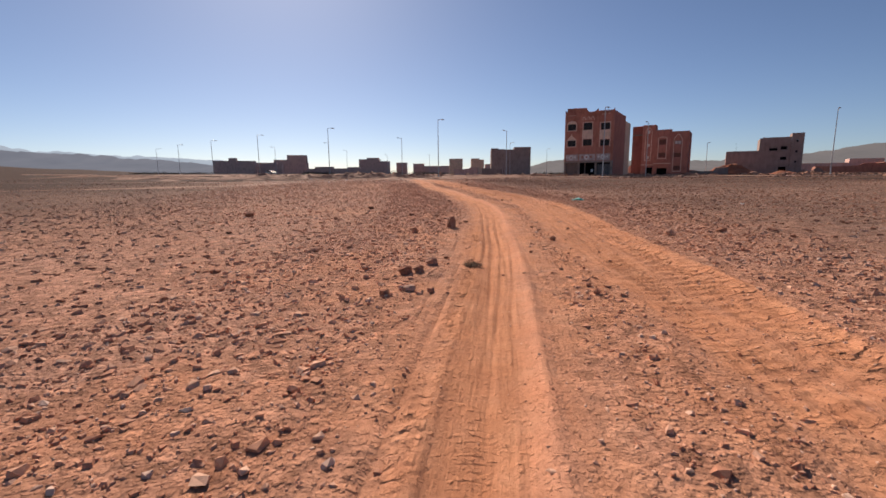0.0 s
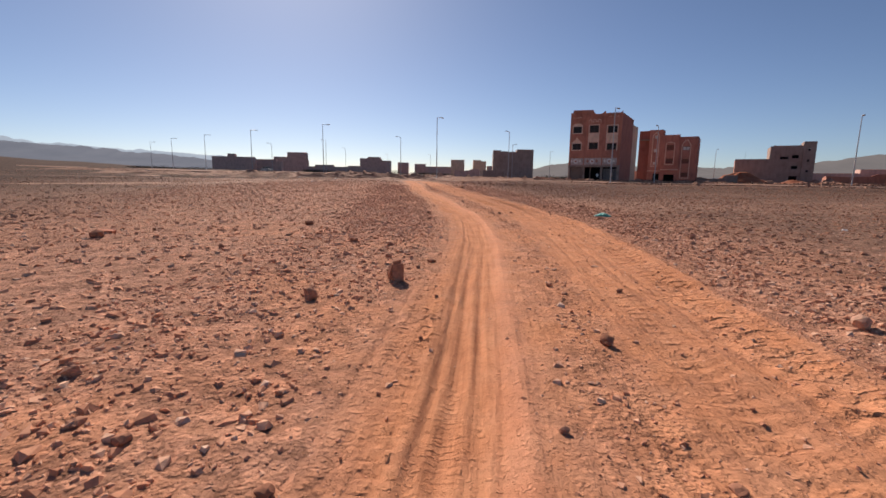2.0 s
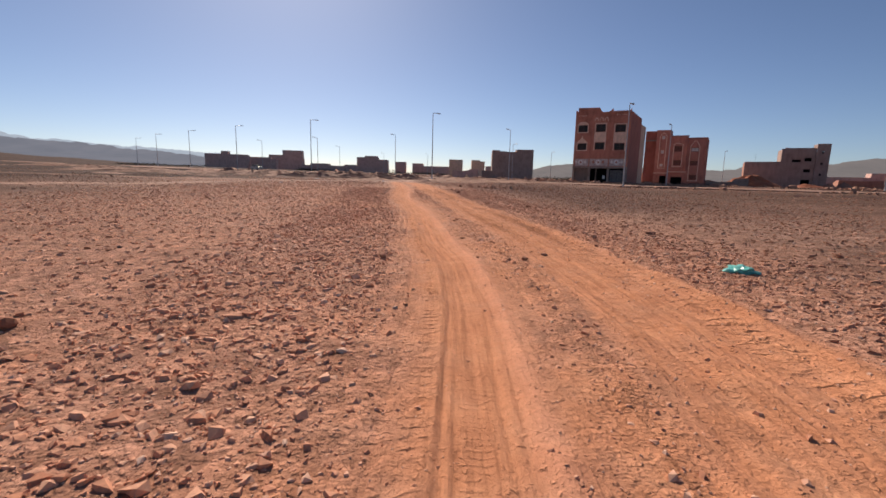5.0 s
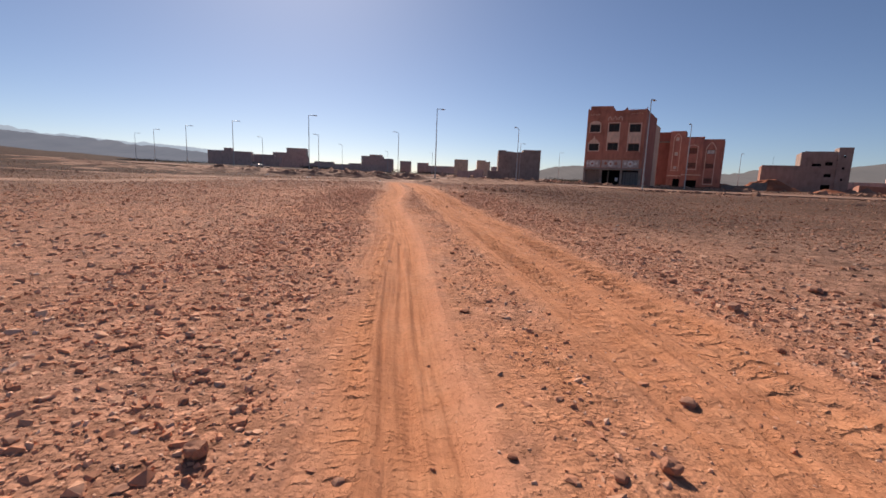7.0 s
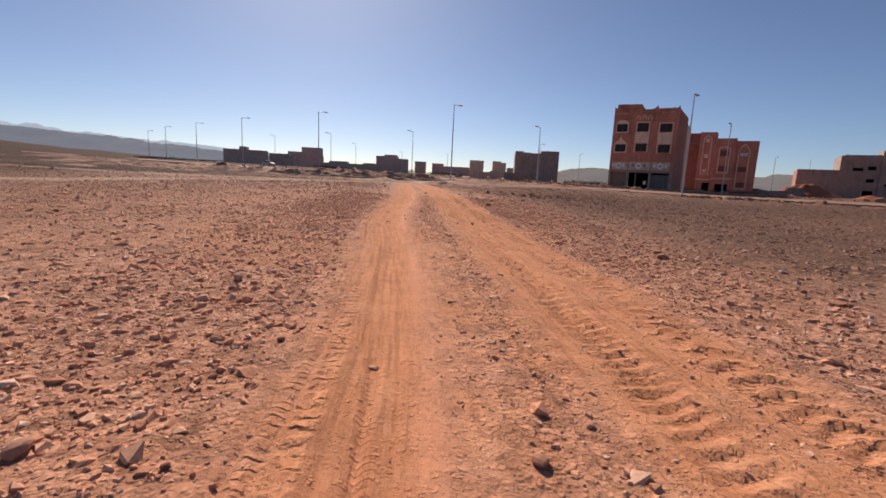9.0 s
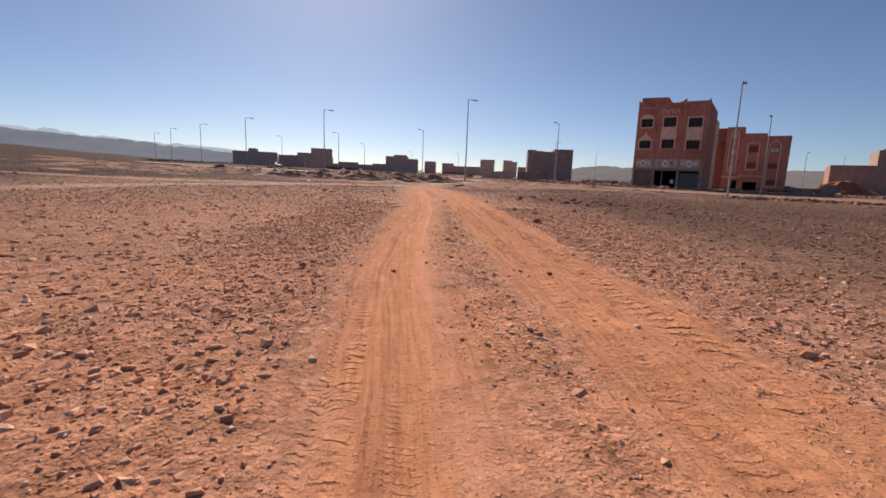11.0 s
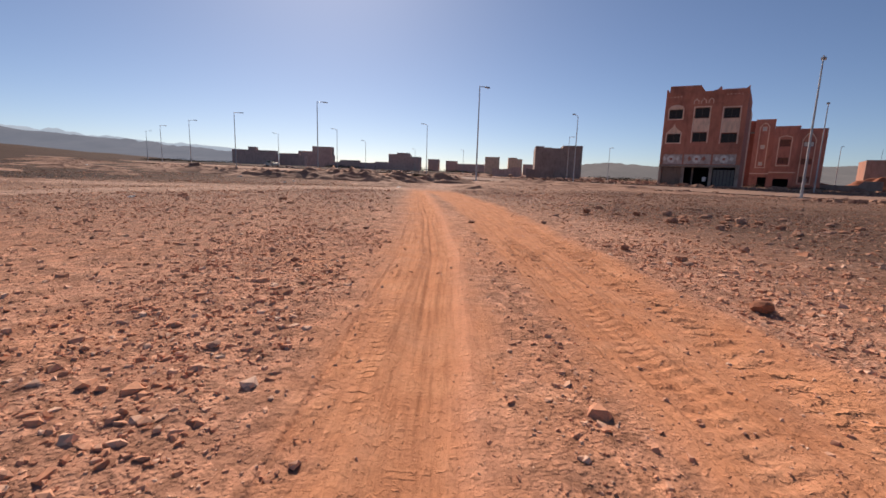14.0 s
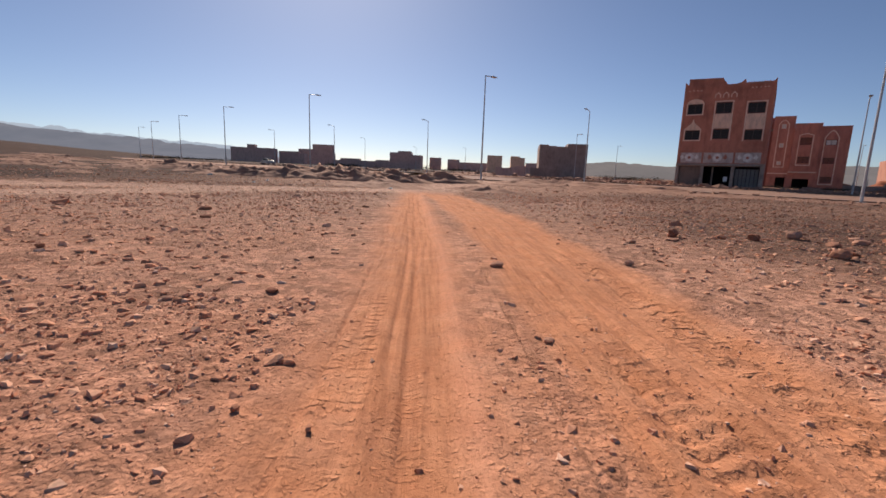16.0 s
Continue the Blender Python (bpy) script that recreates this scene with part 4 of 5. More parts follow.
# ---- the unfinished house ----
def grey_house():
    h = empty("unfinished_house", facing(72, 118, 0.6, 31), "unfinished grey block house stepping up to a stair tower", "house", "houses along the boulevard")
    T = 0.3
    wins = [(10.06, 11.70, 5.9, 6.5), (12.35, 13.65, 6.1, 6.85), (12.4, 13.65, 3.6, 4.3), (12.15, 13.75, 0.8, 1.9)]
    part("low_wall", holed(7.0, -0.6, 6.0, 0, T, []), BLOCK, h, at=pose(1.0, 0, 0))
    part("front_wall", holed(6.3, -0.6, 9.0, 0, T, [(a - 8, b - 8, c, d) for a, b, c, d in wins]), BLOCK, h, at=pose(8.0, 0, 0))
    part("raised_edge", slab([(8.6, 9.0), (8.6, 9.25), (9.2, 9.12), (14.2, 9.12), (14.2, 9.0)], 0.0, T), BLOCK, h)
    part("stair_tower", holed(2.4, -0.6, 9.95, -0.25, T - 0.3, [(0.9, 1.35, 7.8, 8.3), (0.9, 1.35, 5.3, 5.8), (0.9, 1.35, 2.85, 3.35)]), BLOCK, h, "stair tower with small openings", at=pose(14.32, 0, 0))
    part("tower_side", box(16.42, 16.71, 0.01, 5, -0.6, 9.95), BLOCK, h)
    # rose colour paints the orange sunlight onto this grey block side
    part("side_wall", box(1.0, 1.3, T + 0.003, 9, -0.6, 5.9), ROSE_WALL, h, "block side wall, coloured rose for the sun on it")
    part("step_wall", box(8.0, 8.3, T + 0.003, 9, 5.9, 8.9), BLOCK, h)
    part("tower_side", box(14.35, 14.6, T + 0.003, 5, 8.9, 9.95), BLOCK, h)
    part("rear_wall", box(1.3, 16.7, 8.7, 9, -0.6, 5.9), BLOCK, h)
    part("rear_wall", box(8.3, 14.3, 8.7, 9, 5.902, 8.9), BLOCK, h)
    part("roof", box(1.31, 7.99, T + 0.01, 8.69, 5.5, 5.7), CEMENT, h)
    part("roof", box(8.31, 14.3, T + 0.01, 8.69, 8.5, 8.7), CEMENT, h)
    part("roof", box(14.61, 16.41, 0.05, 5, 9.6, 9.8), CEMENT, h)
    part("inner_wall", box(8.4, 16.4, 2.5, 2.7, -0.5, 8.4), DARK, h)
    part("floor_slab", box(8.35, 16.4, T + 0.02, 2.49, 4.9, 5.1), DARK, h)
    for u in (8.7, 3.0):
        part("rebar", rod([(u, 0.15, 5.9), (u + 0.05, 0.15, 8.0)], 0.02, 5), IRON, h)
    return h


grey_house()


# ---- far plain houses: each a walled block with its own skyline ----
def plain_house(label, x, y, z, turn, w, d, steps, material, openings=(), name="distant_house"):
    h = empty(name, facing(x, y, z, turn), label, "house", "plain houses beyond the boulevard")
    top = min(s[2] for s in steps)
    part("wall", holed(w, -0.8, top, 0, 0.3, [o for o in openings if o[3] < top]), material, h)
    part("wall", box(0, 0.3, 0.303, d, -0.8, top), material, h)
    part("wall", box(w - 0.3, w, 0.303, d, -0.8, top), material, h)
    part("wall", box(0.303, w - 0.303, d - 0.3, d - 0.002, -0.8, top), material, h)
    part("roof", box(0.31, w - 0.31, 0.31, d - 0.31, top - 0.5, top - 0.3), CEMENT, h)
    part("inner_wall", box(0.4, w - 0.4, 1.6, 1.8, -0.5, top - 0.6), DARK, h)
    for u0, u1, zt in steps:
        if zt > top:
            k = steps.index((u0, u1, zt))
            part("upper_block", box(u0 + 0.002, u1 - 0.002, -0.03 * k, d * 0.7, top + 0.002, zt), material, h)
    for o in openings:
        if o[3] < top:
            w_ob = window(h, *o, "", FRAME, False, 0.2)
    return h


plain_house("dark grey-brown block house of three storeys", 19.6, 197, 1.4, 4, 17, 14, [(0, 3.2, 11.5), (3.4, 6, 11.1), (3.2, 10, 10.9), (10, 17, 11.9)], BLOCK)
plain_house("long brown house with a small roof room", -139, 268, 3.6, -18, 23, 12, [(0, 23, 8.2), (8.5, 12.5, 9.9)], EARTH_WALL)
plain_house("low brown annexe between two houses", -119, 285, 3.8, -12, 14, 8, [(0, 14, 6.2), (5, 11, 7.2)], EARTH_WALL)
plain_house("brown house rising in three steps", -140, 330, 4.0, -10, 36, 14, [(0, 36, 8.6), (13, 36, 10.6), (22.5, 36, 14.0)], EARTH_WALL)
plain_house("brown house with a raised middle storey", -77.5, 400, 4.6, 0, 26, 14, [(0, 26, 10.6), (0, 18, 12.4), (7, 17, 13.6)], EARTH_WALL)
plain_house("small brown tower-like house", -46.5, 420, 4.8, 0, 9.5, 9, [(0, 9.5, 9.6)], EARTH_WALL)
plain_house("small square brown house", -31, 422, 4.8, 0, 10, 9, [(0, 10, 8.6)], EARTH_WALL)
plain_house("small square sand-coloured house", 2.2, 316, 3.4, 0, 9.2, 9, [(0, 9.2, 10.0)], TAN_WALL)
plain_house("small tan house with a slanted top", 21.6, 392, 4.0, 0, 11, 9, [(0, 11, 11.4), (0, 7, 12.4)], TAN_WALL)
plain_house("low brown shed behind the tan house", 34, 392, 4.0, 0, 16, 9, [(0, 16, 7.5)], EARTH_WALL)
plain_house("low rose-brown wall of a far yard", -20, 400, 4.4, 0, 24, 6, [(0, 24, 6.2)], EARTH_WALL)
plain_house("low dark brown yard wall with scrub before it", -97, 304, 3.9, -4, 58, 8, [(0, 58, 3.4), (8, 20, 4.6), (30, 38, 4.2)], EARTH_WALL)
plain_house("low terracotta yard house", 124, 128, 0.8, 31, 17, 9, [(0, 17, 3.0), (5, 11, 4.0)], ROSE_WALL, [(3, 4, 0.8, 1.8), (12, 13, 0.8, 1.8)])
plain_house("low terracotta yard house", 110, 150, 0.8, 31, 30, 9, [(0, 30, 3.2), (18, 26, 4.4)], EARTH_WALL)
plain_house("rose-brown block house with small windows", 108.2, 95, 0.8, 31, 10, 9, [(0, 10, 7.2), (4, 8, 8.2)], ORANGE, [(2, 3.2, 2, 3.2), (6, 7.2, 4.4, 5.6)])


# ---- boulevard: raised roadway with kerbs ----
def along(s, n):
    return (ROAD_DIR[0] * s + ROAD_NORMAL[0] * n, ROAD_DIR[1] * s + ROAD_NORMAL[1] * n)


def strip(name, n0, n1, lift0, lift1, drop, material, label, category, s0=-330, s1=150, step=6.0):
    """A long band that follows the lie of the land, from n0 to n1 across the road."""
    ss = np.arange(s0, s1, step)
    v, f = [], []
    for s in ss:
        for n, up in ((n0, -drop), (n0, lift0), (n1, lift1), (n1, -drop)):
            x, y = along(s, n)
            v.append((x, y, float(level_beyond(x, y)) + up))
    for k in range(len(ss) - 1):
        a = 4 * k
        for i in range(3):
            f.append((a + i, a + i + 1, a + i + 5, a + i + 4))
    tagged(new(name, mesh_of(name, v, f, material)), label, category, kind="structure")


EARTH = wall_paint("turned_earth", (0.36, 0.192, 0.130), (0.23, 0.120, 0.082), (0.45, 0.250, 0.172), scale=1.5, bump=0.8)
RED_EARTH = wall_paint("red_earth", (0.36, 0.125, 0.068), (0.28, 0.098, 0.056), (0.42, 0.155, 0.088), scale=1.5, bump=0.8)


strip("road", 55.4, 76.5, -0.21, -0.19, 1.0, ASPHALT, "asphalt boulevard under brown dust on a low bank", "road")
strip("kerb", 54.9, 55.38, -0.15, -0.15, 1.2, KERB, "dusty concrete kerb along the boulevard", "kerb", -46)
# this stretch is paler than the other kerbs: sun sheen put into its colour
strip("kerb", 54.9, 57.2, 0.12, 0.05, 1.2, LIT_EDGE, "concrete edge of the raised boulevard, pale with painted sun sheen", "kerb", -330, -44)
strip("road_bank", 53.2, 54.88, -0.20, 0.06, 1.6, EARTH, "dark earth bank below the boulevard", "bank", -330, -44)
strip("kerb", 76.52, 76.9, -0.08, -0.08, 1.2, KERB, "pale concrete kerb along the boulevard", "kerb")


# ---- street lamps ----
def street_lamp(height, label):
    h = empty("street_lamp", pose(0, 0, 0), label, "street lamp", "street lamps along the boulevard")
    part("pole", rod([(0, 0, -0.6), (0, 0, height)], 0.078, 10, 0.040), GALV, h)
    part("base_plate", box(-0.22, 0.22, -0.22, 0.22, -0.24, -0.19), GALV, h)
    part("access_door", box(-0.06, 0.06, -0.125, -0.09, 0.6, 1.0), LAMP_HEAD, h)
    a = part("arm", rod([(0, 0, height - 0.06), (0.5, 0, height + 0.02), (1.0, 0, height + 0.06)], 0.035, 8), GALV, h)
    head = part("lamp_head", box(0.85, 1.5, -0.13, 0.13, height + 0.02, height + 0.11, bevel=0.03), LAMP_HEAD, h, "flat grey lamp head")
    part("lens", box(0.95, 1.42, -0.10, 0.10, height + 0.008, height + 0.018), LENS, head)
    return h


lamp_a = street_lamp(8.15, "tall grey steel street lamp with one arm")
first = True
for row, turn in ((((19.1, 53.7), (-1.1, 66.0), (-20.6, 78.5), (-38.8, 92.4), (-56.3, 107.6), (-73.5, 123), (-92.4, 143)), 55), (((50.6, 58.4), (32.0, 71.2), (11.4, 84.3), (-10.0, 101.9), (-30.7, 117.5), (-51.7, 135.8)), 235)):
    for x, y in row:
        z = float(level_beyond(x, y)) + 0.0
        m = pose(x, y, z, 0, 0, turn)
        if first:
            lamp_a.matrix_basis = m
            first = False
        else:
            copy_thing(lamp_a, m)
for x, y, turn in ((32.3, 144.7, 40), (16.5, 116, 40), (-33.9, 153.6, 235), (-25, 191.8, 235), (-6.9, 186.6, 235), (67.7, 117.2, 40)):
    copy_thing(lamp_a, pose(x, y, float(level_beyond(x, y)), 0, 0, turn))


# ---- a small car parked on the far side of the boulevard ----
def parked_car(x, y, z, turn):
    h = empty("car", pose(x, y, z, 0, 0, turn), "small pale grey car parked beside the boulevard", "car")
    side = [(-1.85, 0.28), (-1.88, 0.62), (-1.70, 0.86), (-0.95, 0.94), (-0.45, 1.40), (0.95, 1.44), (1.55, 0.98), (1.84, 0.88), (1.88, 0.30)]
    body = slab(side, -0.78, 0.78)
    bmesh.ops.bevel(body, geom=body.edges[:], offset=0.05, segments=2, affect="EDGES")
    part("body", body, CAR_PAINT, h)
    part("windscreen", slab([(-0.92, 0.955), (-0.50, 1.355), (-0.47, 1.345), (-0.88, 0.95)], -0.68, 0.68), GLASS, h, at=pose(-0.06, 0, 0.02))
    part("rear_window", slab([(1.02, 1.40), (1.48, 1.02), (1.51, 1.03), (1.05, 1.41)], -0.66, 0.66), GLASS, h, at=pose(0.05, 0, 0.02))
    for k in (-0.792, 0.782):
        part("side_window", slab([(-0.72, 0.97), (-0.38, 1.33), (0.25, 1.35), (0.25, 0.97)], k, k + 0.01), GLASS, h)
        part("side_window", slab([(0.33, 0.97), (0.33, 1.35), (0.88, 1.36), (1.25, 0.99)], k, k + 0.01), GLASS, h)
    for u in (-1.18, 1.18):
        for k in (-0.80, 0.62):
            wheel = part("wheel", disc(u, 0.29, 0.29, k, k + 0.18, 18), RUBBER, h)
            part("rim", disc(u, 0.29, 0.17, k - 0.006 if k < 0 else k + 0.18, k if k < 0 else k + 0.186, 14), LAMP_HEAD, wheel)
    for k in (-0.55, 0.55):
        part("headlight", box(-1.90, -1.82, k - 0.16, k + 0.16, 0.60, 0.74, bevel=0.02), LENS, h)
        part("tail_light", box(1.85, 1.90, k - 0.12, k + 0.12, 0.66, 0.82, bevel=0.02), CLAY, h)
    part("bumper", box(-1.94, -1.86, -0.74, 0.74, 0.30, 0.48, bevel=0.03), LAMP_HEAD, h)


parked_car(-52.4, 133.6, float(level_beyond(-52.4, 133.6)) - 0.07, 145)


# ---- heaps of earth and rubble ----
def heap(name, label, category, x, y, lx, ly, height, turn, seed, material, group, steep=1.4):
    n = 40
    u, v = np.meshgrid(np.linspace(-1, 1, n), np.linspace(-1, 1, n))
    r = np.hypot(u, v)
    z = height * np.clip(1 - r ** steep, 0, 1) * (0.75 + 1.0 * (fractal(u * 2 + seed, v * 2, 0.7, seed, 4) + 0.25))
    z += (0.5 if material is EARTH else 0.15) * (0.9 * height * fractal(u * 2 + seed, v * 2, 0.24, seed + 5, 3) + 0.8 * height * fractal(u * lx, v * ly, 0.34, seed + 8, 2)) * np.clip(1 - r, 0, 0.4) * 2.2
    c, s = math.cos(radians(turn)), math.sin(radians(turn))
    if material is EARTH:
        z *= np.clip(0.75 + 1.1 * np.abs(fractal(u * lx, v * ly, 0.5, seed + 12, 4)), 0.3, 1.3)
    X, Y = u * lx * c - v * ly * s, u * lx * s + v * ly * c
    Z = ground_z(x + X, y + Y) + z - 0.04 * (r > 0.95) - 0.02
    i = np.arange(n * n).reshape(n, n)
    f = np.stack([i[:-1, :-1], i[:-1, 1:], i[1:, 1:], i[1:, :-1]], -1).reshape(-1, 4)
    ob = new(name, mesh_of(name, np.stack([x + X, y + Y, Z], -1).reshape(-1, 3), f, material, flat=False))
    return tagged(ob, label, category, group)


rng = random.Random(5)
for x, y, lx, ly, hh in ((-11.5, 53, 2.6, 1.1, 0.55), (-8.4, 52, 2.2, 1.0, 0.65), (-6.2, 52.4, 1.6, 0.9, 0.5), (-13.8, 56, 3.2, 1.2, 0.5), (1.6, 52.5, 1.8, 0.9, 0.28), (4.2, 51, 1.6, 0.8, 0.18), (7.0, 50.2, 1.8, 0.8, 0.14), (-17.5, 58, 3.0, 1.2, 0.42), (10.5, 49.5, 1.6, 0.7, 0.14), (-5.4, 46.8, 1.5, 0.8, 0.2), (-0.9, 47.3, 1.2, 0.7, 0.2), (-10.0, 54.6, 2.8, 1.0, 0.6), (-22, 61, 3.4, 1.3, 0.4), (-3.6, 53.5, 1.7, 0.8, 0.45), (-14.6, 53.6, 2.0, 0.9, 0.4), (-20, 57.5, 2.4, 1.0, 0.45), (-26, 63, 3.2, 1.2, 0.5), (-31, 66, 3.6, 1.4, 0.45), (6.8, 58, 2.6, 1.1, 0.3), (9.4, 57, 2.0, 1.0, 0.3), (3.6, 60, 2.4, 0.9, 0.35)):
    heap("earth_mound", "low mound of dumped brown earth beside the lane", "earth mound", x, y, lx * 1.75, ly * 1.25, hh * 1.25, rng.uniform(-40, 0), rng.randint(1, 900), EARTH, "dumped earth heaps")
for x, y, lx, ly, hh in ((-48.9, 66.9, 3.2, 0.9, 0.16), (-19.2, 41.4, 1.2, 0.5, 0.10), (-46.5, 70.4, 3.0, 0.9, 0.18), (-16.2, 42.4, 0.9, 0.5, 0.10), (-43.2, 71.7, 2.4, 0.8, 0.18), (-44.5, 78.8, 3.4, 1.0, 0.2), (-16.3, 52.5, 1.4, 0.6, 0.16), (-21.7, 49.3, 1.4, 0.6, 0.14), (-62, 88, 6.0, 1.4, 0.35), (-75, 96, 7.0, 1.5, 0.4), (-54, 90, 5.0, 1.2, 0.3), (-30, 58, 2.4, 0.8, 0.2), (-36, 64, 2.8, 0.8, 0.2), (-90, 110, 9.0, 1.8, 0.5)):
    heap("earth_bank", "long low bank of dark turned earth on the plain", "earth mound", x, y, lx, ly, hh, rng.uniform(-8, 8), rng.randint(1, 900), EARTH, "earth banks on the plain")
for k in range(26):
    far = rng.uniform(0, 1)
    x, y = -14 - 70 * far + rng.uniform(-9, 9), 47 + 58 * far + rng.uniform(-6, 8)
    heap("earth_bank", "long low bank of dark turned earth on the plain", "earth mound", x, y, rng.uniform(1.2, 4.0) * (1 + far), rng.uniform(0.4, 0.8) * (1 + far), rng.uniform(0.08, 0.2) * (1 + 1.4 * far), rng.uniform(-30, 8), rng.randint(1, 900), EARTH, "earth banks on the plain")
for x, y, lx, ly, hh in ((69, 109, 6.0, 3.2, 2.3), (61, 112, 4.0, 2.6, 1.3), (79, 105, 3.0, 2.0, 0.8)):
    heap("red_sand_mound", "tall mound of red building sand by the unfinished house", "sand mound", x, y, lx, ly, hh, -31, rng.randint(1, 900), RED_EARTH, "heaps of building sand")
for x, y in ((86, 108), (88.5, 107), (63, 106), (2, 150), (9, 152), (-2, 148), (16, 154)):
    heap("rubble_mound", "pile of broken blocks and rubble", "rubble", x, y, rng.uniform(1.2, 2.6), rng.uniform(0.9, 1.6), rng.uniform(0.7, 1.3), rng.uniform(0, 90), rng.randint(1, 900), EARTH, "rubble piles")


# ---- angular stones, for rubble and gravel ----
def turned(r, n, lean):
    a, b, c = r.uniform(0, 6.283, n), r.normal(0, lean, n), r.normal(0, lean, n)
    ca, sa, cb, sb, cc, sc = np.cos(a), np.sin(a), np.cos(b), np.sin(b), np.cos(c), np.sin(c)
    o, z = np.ones(n), np.zeros(n)
    rz = np.stack([np.stack([ca, -sa, z], 1), np.stack([sa, ca, z], 1), np.stack([z, z, o], 1)], 1)
    rx = np.stack([np.stack([o, z, z], 1), np.stack([z, cb, -sb], 1), np.stack([z, sb, cb], 1)], 1)
    ry = np.stack([np.stack([cc, z, sc], 1), np.stack([z, o, z], 1), np.stack([-sc, z, cc], 1)], 1)
    return rz @ rx @ ry


def pebbles(r, size, tall):
    """Angular stones of seven corners each: a four-sided foot and a slanted three-sided top."""
    n = len(size)
    foot = np.radians((0, 90, 180, 270))[None] + r.uniform(-0.5, 0.5, (n, 4))
    head = np.radians((45, 165, 285))[None] + r.uniform(-0.6, 0.6, (n, 3))
    fr, hr = r.uniform(0.75, 1.15, (n, 4)), r.uniform(0.50, 0.90, (n, 3))
    up = r.uniform(0.65, 1.0, (n, 3)) * tall[:, None]
    lean = r.uniform(-0.18, 0.18, (n, 1, 2))
    low = np.stack([fr * np.cos(foot), fr * np.sin(foot), np.full((n, 4), -0.35) * tall[:, None]], -1)
    top = np.stack([hr * np.cos(head), hr * np.sin(head), up], -1)
    top[:, :, :2] += lean
    v = np.concatenate([low, top], 1) * np.stack([r.uniform(0.9, 1.35, n), r.uniform(0.6, 1.0, n), np.ones(n)], 1)[:, None]
    return np.einsum("nij,nkj->nki", turned(r, n, 0.16), v) * size[:, None, None]


PEBBLE_FACES = np.array([(0, 1, 4), (1, 2, 5), (2, 3, 6), (3, 0, 6), (1, 5, 4), (2, 6, 5), (0, 4, 6), (4, 5, 6)])


def debris(name, label, s0, s1, n0, n1, count, size, seed):
    """Broken blocks and clods lying about along the road, in one sheet."""
    r = np.random.RandomState(seed)
    heart = r.uniform(s0, s1, max(3, count // 40))
    s, n = r.choice(heart, count) + r.randn(count) * 2.2, r.uniform(n0, n1, count)
    x, y = ROAD_DIR[0] * s + ROAD_NORMAL[0] * n, ROAD_DIR[1] * s + ROAD_NORMAL[1] * n
    k = size * np.exp(0.5 * r.randn(count))
    v = pebbles(r, k, r.uniform(0.35, 0.9, count)) + np.stack([x, y, ground_z(x, y)], 1)[:, None]
    f = (np.arange(count)[:, None, None] * 7 + PEBBLE_FACES[None]).reshape(-1, 3)
    tagged(new(name, mesh_of(name, v.reshape(-1, 3), f, EARTH)), label, "rubble", kind="stuff")


debris("rubble", "broken blocks and clods along the near edge of the road", -60, 45, 50, 56, 1100, 0.12, 61)
debris("rubble", "broken blocks and rubbish before the houses", -45, 80, 77.3, 82, 1700, 0.20, 62)
debris("rubble", "rubble strewn on the far plain", -150, 60, 88, 150, 900, 0.28, 63)


def ruin(label, x, y, turn, w, d, h0, h1, material):
    """Low broken walls of a ruined shed."""
    h = empty("ruined_shed", facing(x, y, ground_at(x, y), turn), label, "ruin", "ruined sheds")
    part("wall", slab([(0, -0.4), (w, -0.4), (w, h1), (w * 0.7, h1), (w * 0.62, h0), (w * 0.3, h0 * 0.9), (0.2, h0), (0, h0 * 0.8)], 0, 0.3), material, h)
    part("wall", slab([(0.31, -0.4), (d, -0.4), (d, h0 * 0.7), (d * 0.4, h0), (0.31, h0)], 0, 0.3), material, h, at=pose(0.31, 0, 0, 0, 0, 90))
    part("wall", slab([(0.31, -0.4), (d, -0.4), (d, h0 * 0.6), (0.31, h1)], 0, 0.3), material, h, at=pose(w, 0, 0, 0, 0, 90))


ruin("low brown broken block walls", 2.5, 150, 8, 8, 5, 2.2, 2.6, EARTH_WALL)
ruin("dark low broken block walls", 12.0, 152, 8, 7, 5, 2.4, 2.0, BLOCK)
ruin("low tan broken walls by the road", 44, 124, 31, 9, 6, 1.6, 2.4, TAN_WALL)
ruin("low grey broken block walls beside the orange house", 58.5, 108.0, 31, 8, 5, 0.9, 1.6, BLOCK)
ruin("low brown broken yard wall", 100, 122, 31, 14, 6, 1.8, 2.4, ROSE_WALL)


# ---- shrubs: dark dusty scrub far off, one dry thorn bush beside the path ----
def scrub(name, label, x0, y0, x1, y1, count, size, seed):
    r = np.random.RandomState(seed)
    v, f = [], []
    for k in range(count):
        q = r.rand()
        cx, cy = x0 + (x1 - x0) * q + r.randn() * size, y0 + (y1 - y0) * q + r.randn() * size
        hh = size * r.uniform(0.6, 1.4)
        g0 = ground_at(cx, cy)
        cz = g0 + hh * r.uniform(0.1, 0.45)
        for j in range(260):
            o = r.randn(3) * hh * (0.8, 0.8, 0.2)
            a, b = r.randn(3) * hh * 0.055, r.randn(3) * hh * 0.055
            p = np.array((cx, cy, cz)) + o
            p[2] = max(p[2], g0)
            n = len(v)
            v += [p, p + a, p + a + b, p + b]
            f.append((n, n + 1, n + 2, n + 3))
    tagged(new(name, mesh_of(name, v, f, SHRUB)), label, "shrubs", kind="stuff")


